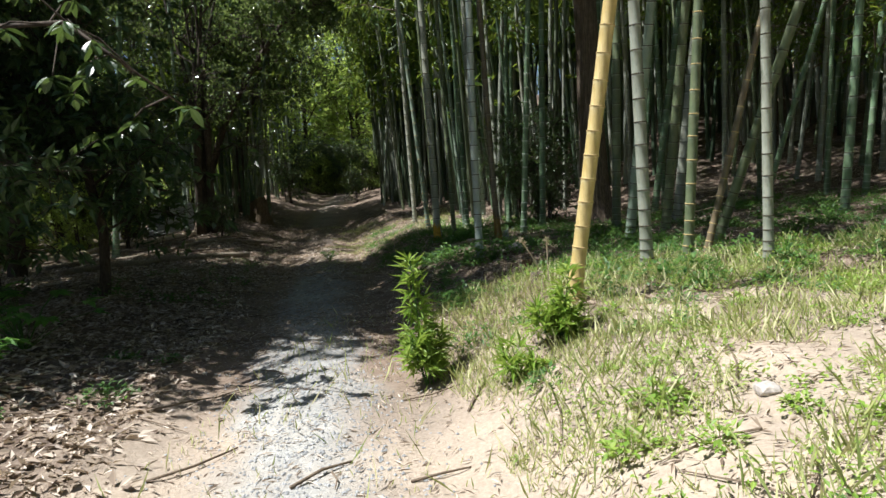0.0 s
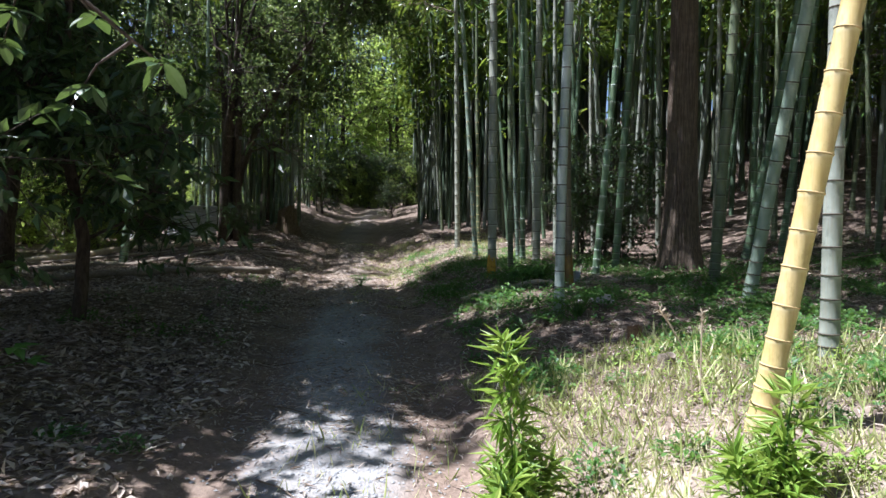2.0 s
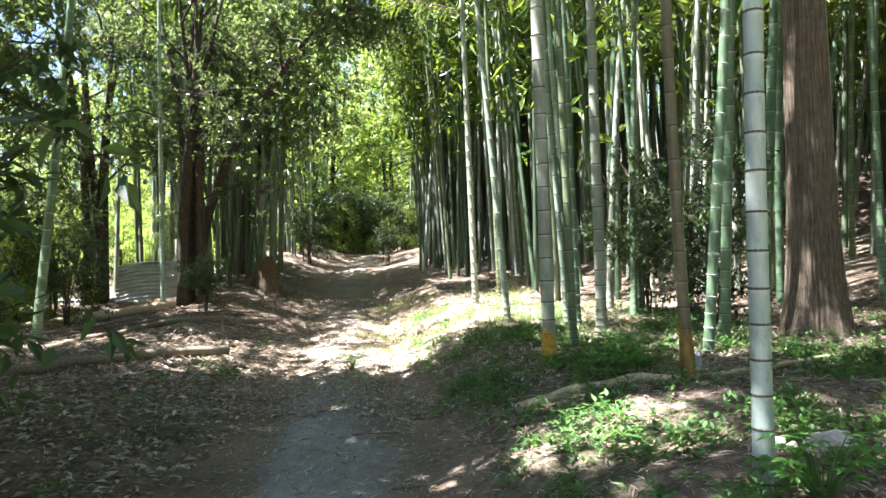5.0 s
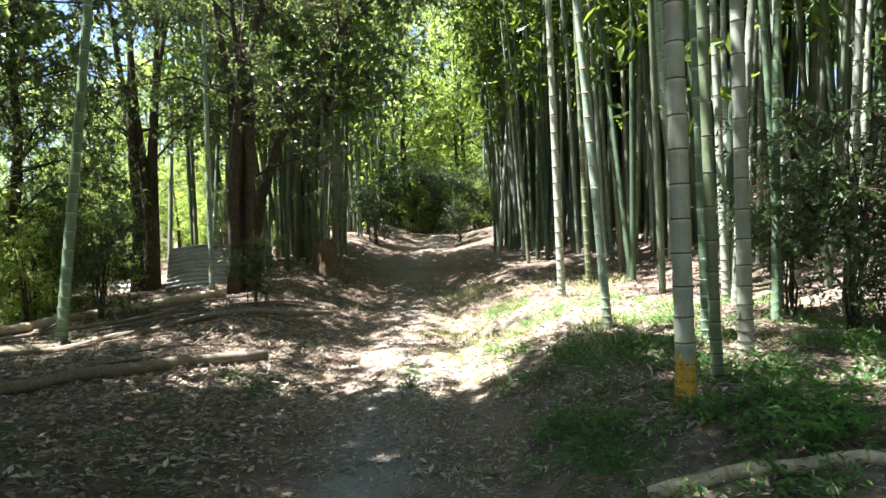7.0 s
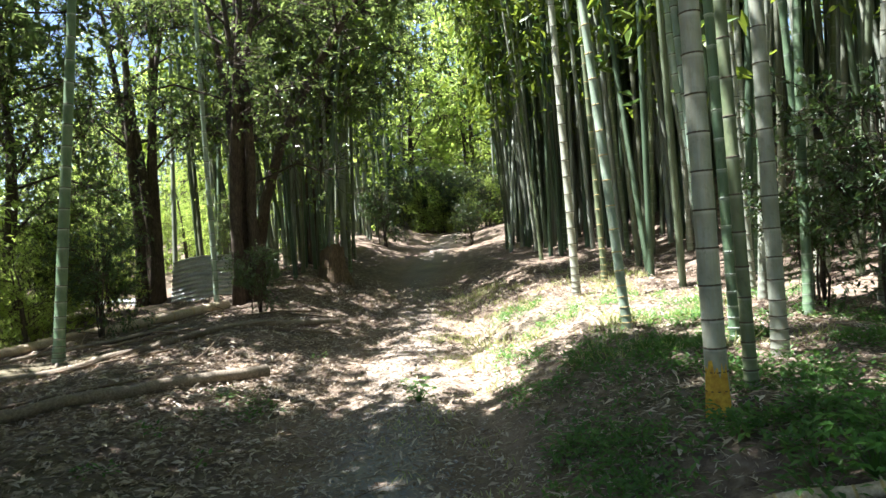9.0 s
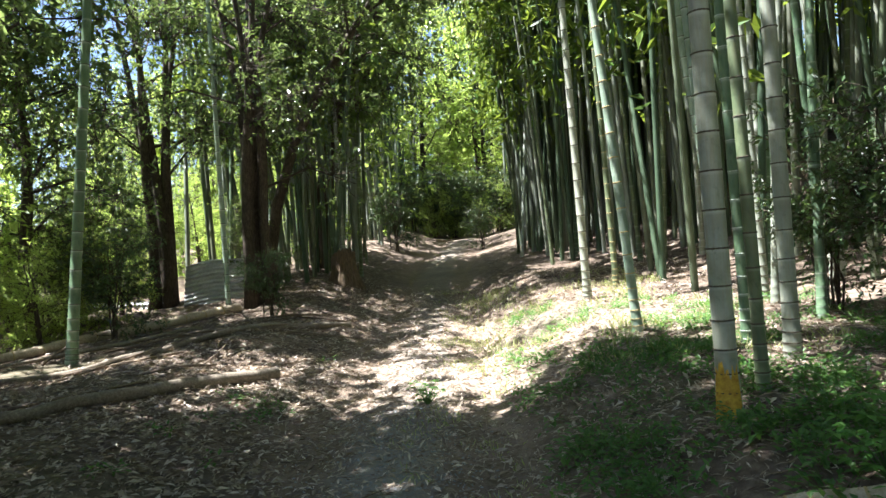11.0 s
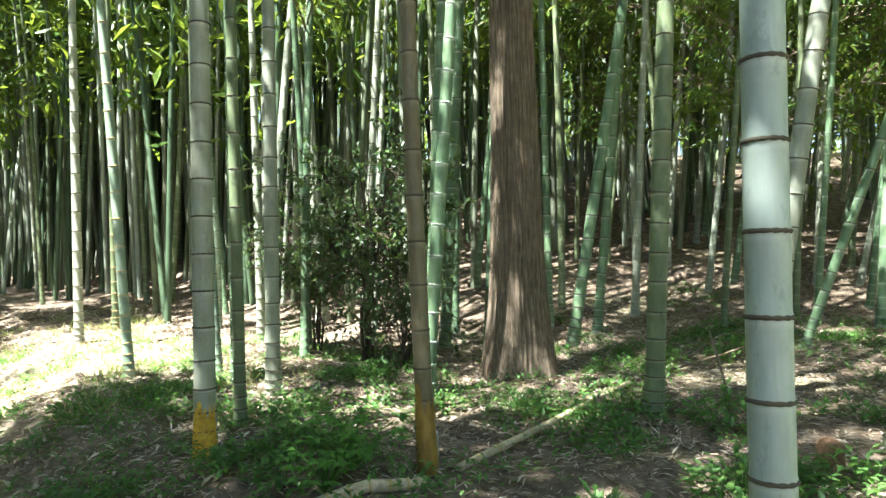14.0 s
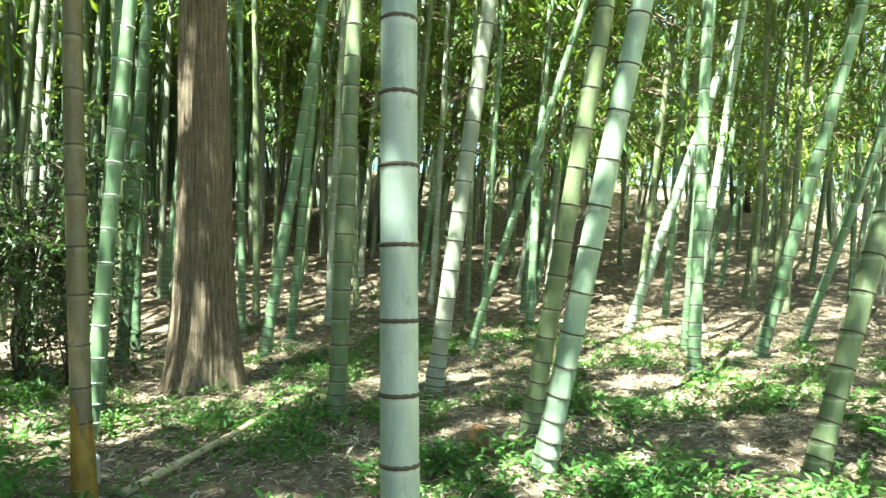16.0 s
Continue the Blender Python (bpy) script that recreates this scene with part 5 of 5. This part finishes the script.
    for _ in range(9000):
        y = rnd.uniform(2.5, 15)
        x = track_x(y) + rnd.gauss(-0.05, 0.36)
        r = rnd.uniform(0.005, 0.015)
        c = on_ground(x, y, r * 0.2)
        b = len(stones[0])
        stones[0].extend(c + Vector(v) * r * rnd.uniform(0.75, 1.25) for v in ((1, 0, 0), (0, 1, 0), (-1, 0, 0), (0, -1, 0), (0.1, 0.1, 0.7)))
        stones[1].extend(((b, b + 1, b + 4), (b + 1, b + 2, b + 4), (b + 2, b + 3, b + 4), (b + 3, b, b + 4)))
    tagged(new("gravel", mesh_of("gravel", *stones, MAT["stone"])), "small grey stones bedded in the track", "gravel", kind="stuff")
    for _ in range(420):
        y, x = rnd.uniform(2.2, 18), rnd.uniform(-8, 7)
        if abs(x - track_x(y)) < 0.8 and rnd.random() > 0.25:
            continue
        a, ln = rnd.uniform(0, 6.28), rnd.uniform(0.15, 0.7)
        b = (x + ln * math.cos(a), y + ln * math.sin(a))
        add_to(sticks, *tube([on_ground(x, y, 0.012), on_ground((x + b[0]) / 2 + 0.02, (y + b[1]) / 2, 0.02), on_ground(*b, 0.012)], [0.006, 0.005, 0.003], 5, close=False))
    outer = random.Random(32)
    for _ in range(52000):
        y, x = outer.uniform(-9, 8.4), outer.uniform(-1.0, 12.0)
        if 1.8 < y and x < 7.0 or x - track_x(y) < 1.0 or bump(x, y, 0.8, 41) + 0.5 * bump(x, y, 0.22, 43) < outer.uniform(-0.4, 0.2):
            continue
        leaf_into(grass, on_ground(x, y, -0.005), (any_way(outer) * 0.7 + Vector((0, 0, 1))).normalized(), any_way(outer), outer.uniform(0.04, 0.14), 0.009, 0.05)
    for _ in range(30000):
        y, x = outer.uniform(-9, 10), outer.uniform(-12, 10.0)
        if -5.5 < x < 5 and y > 2.2 or abs(x - track_x(y)) < 1.1:
            continue
        ln = outer.uniform(0.05, 0.11)
        leaf_into(litter, on_ground(x, y, outer.uniform(0.003, 0.018)), any_way(outer, 0.25), (any_way(outer) * 0.45 + Vector((0, 0, 1))).normalized(), ln, ln * outer.uniform(0.15, 0.42), 0.2)
    tagged(new("grass", mesh_of("grass", *grass, MAT["grass"])), "short dry and green grass on the sunny bank", "grass", kind="stuff")
    tagged(new("leaf_litter", mesh_of("litter", *litter, MAT["litter"])), "dry fallen bamboo and tree leaves", "leaf litter", kind="stuff")
    tagged(new("twigs", mesh_of("sticks", *sticks, MAT["twig"])), "dry twigs scattered on the ground", "twigs", kind="stuff")


scatter_stuff()
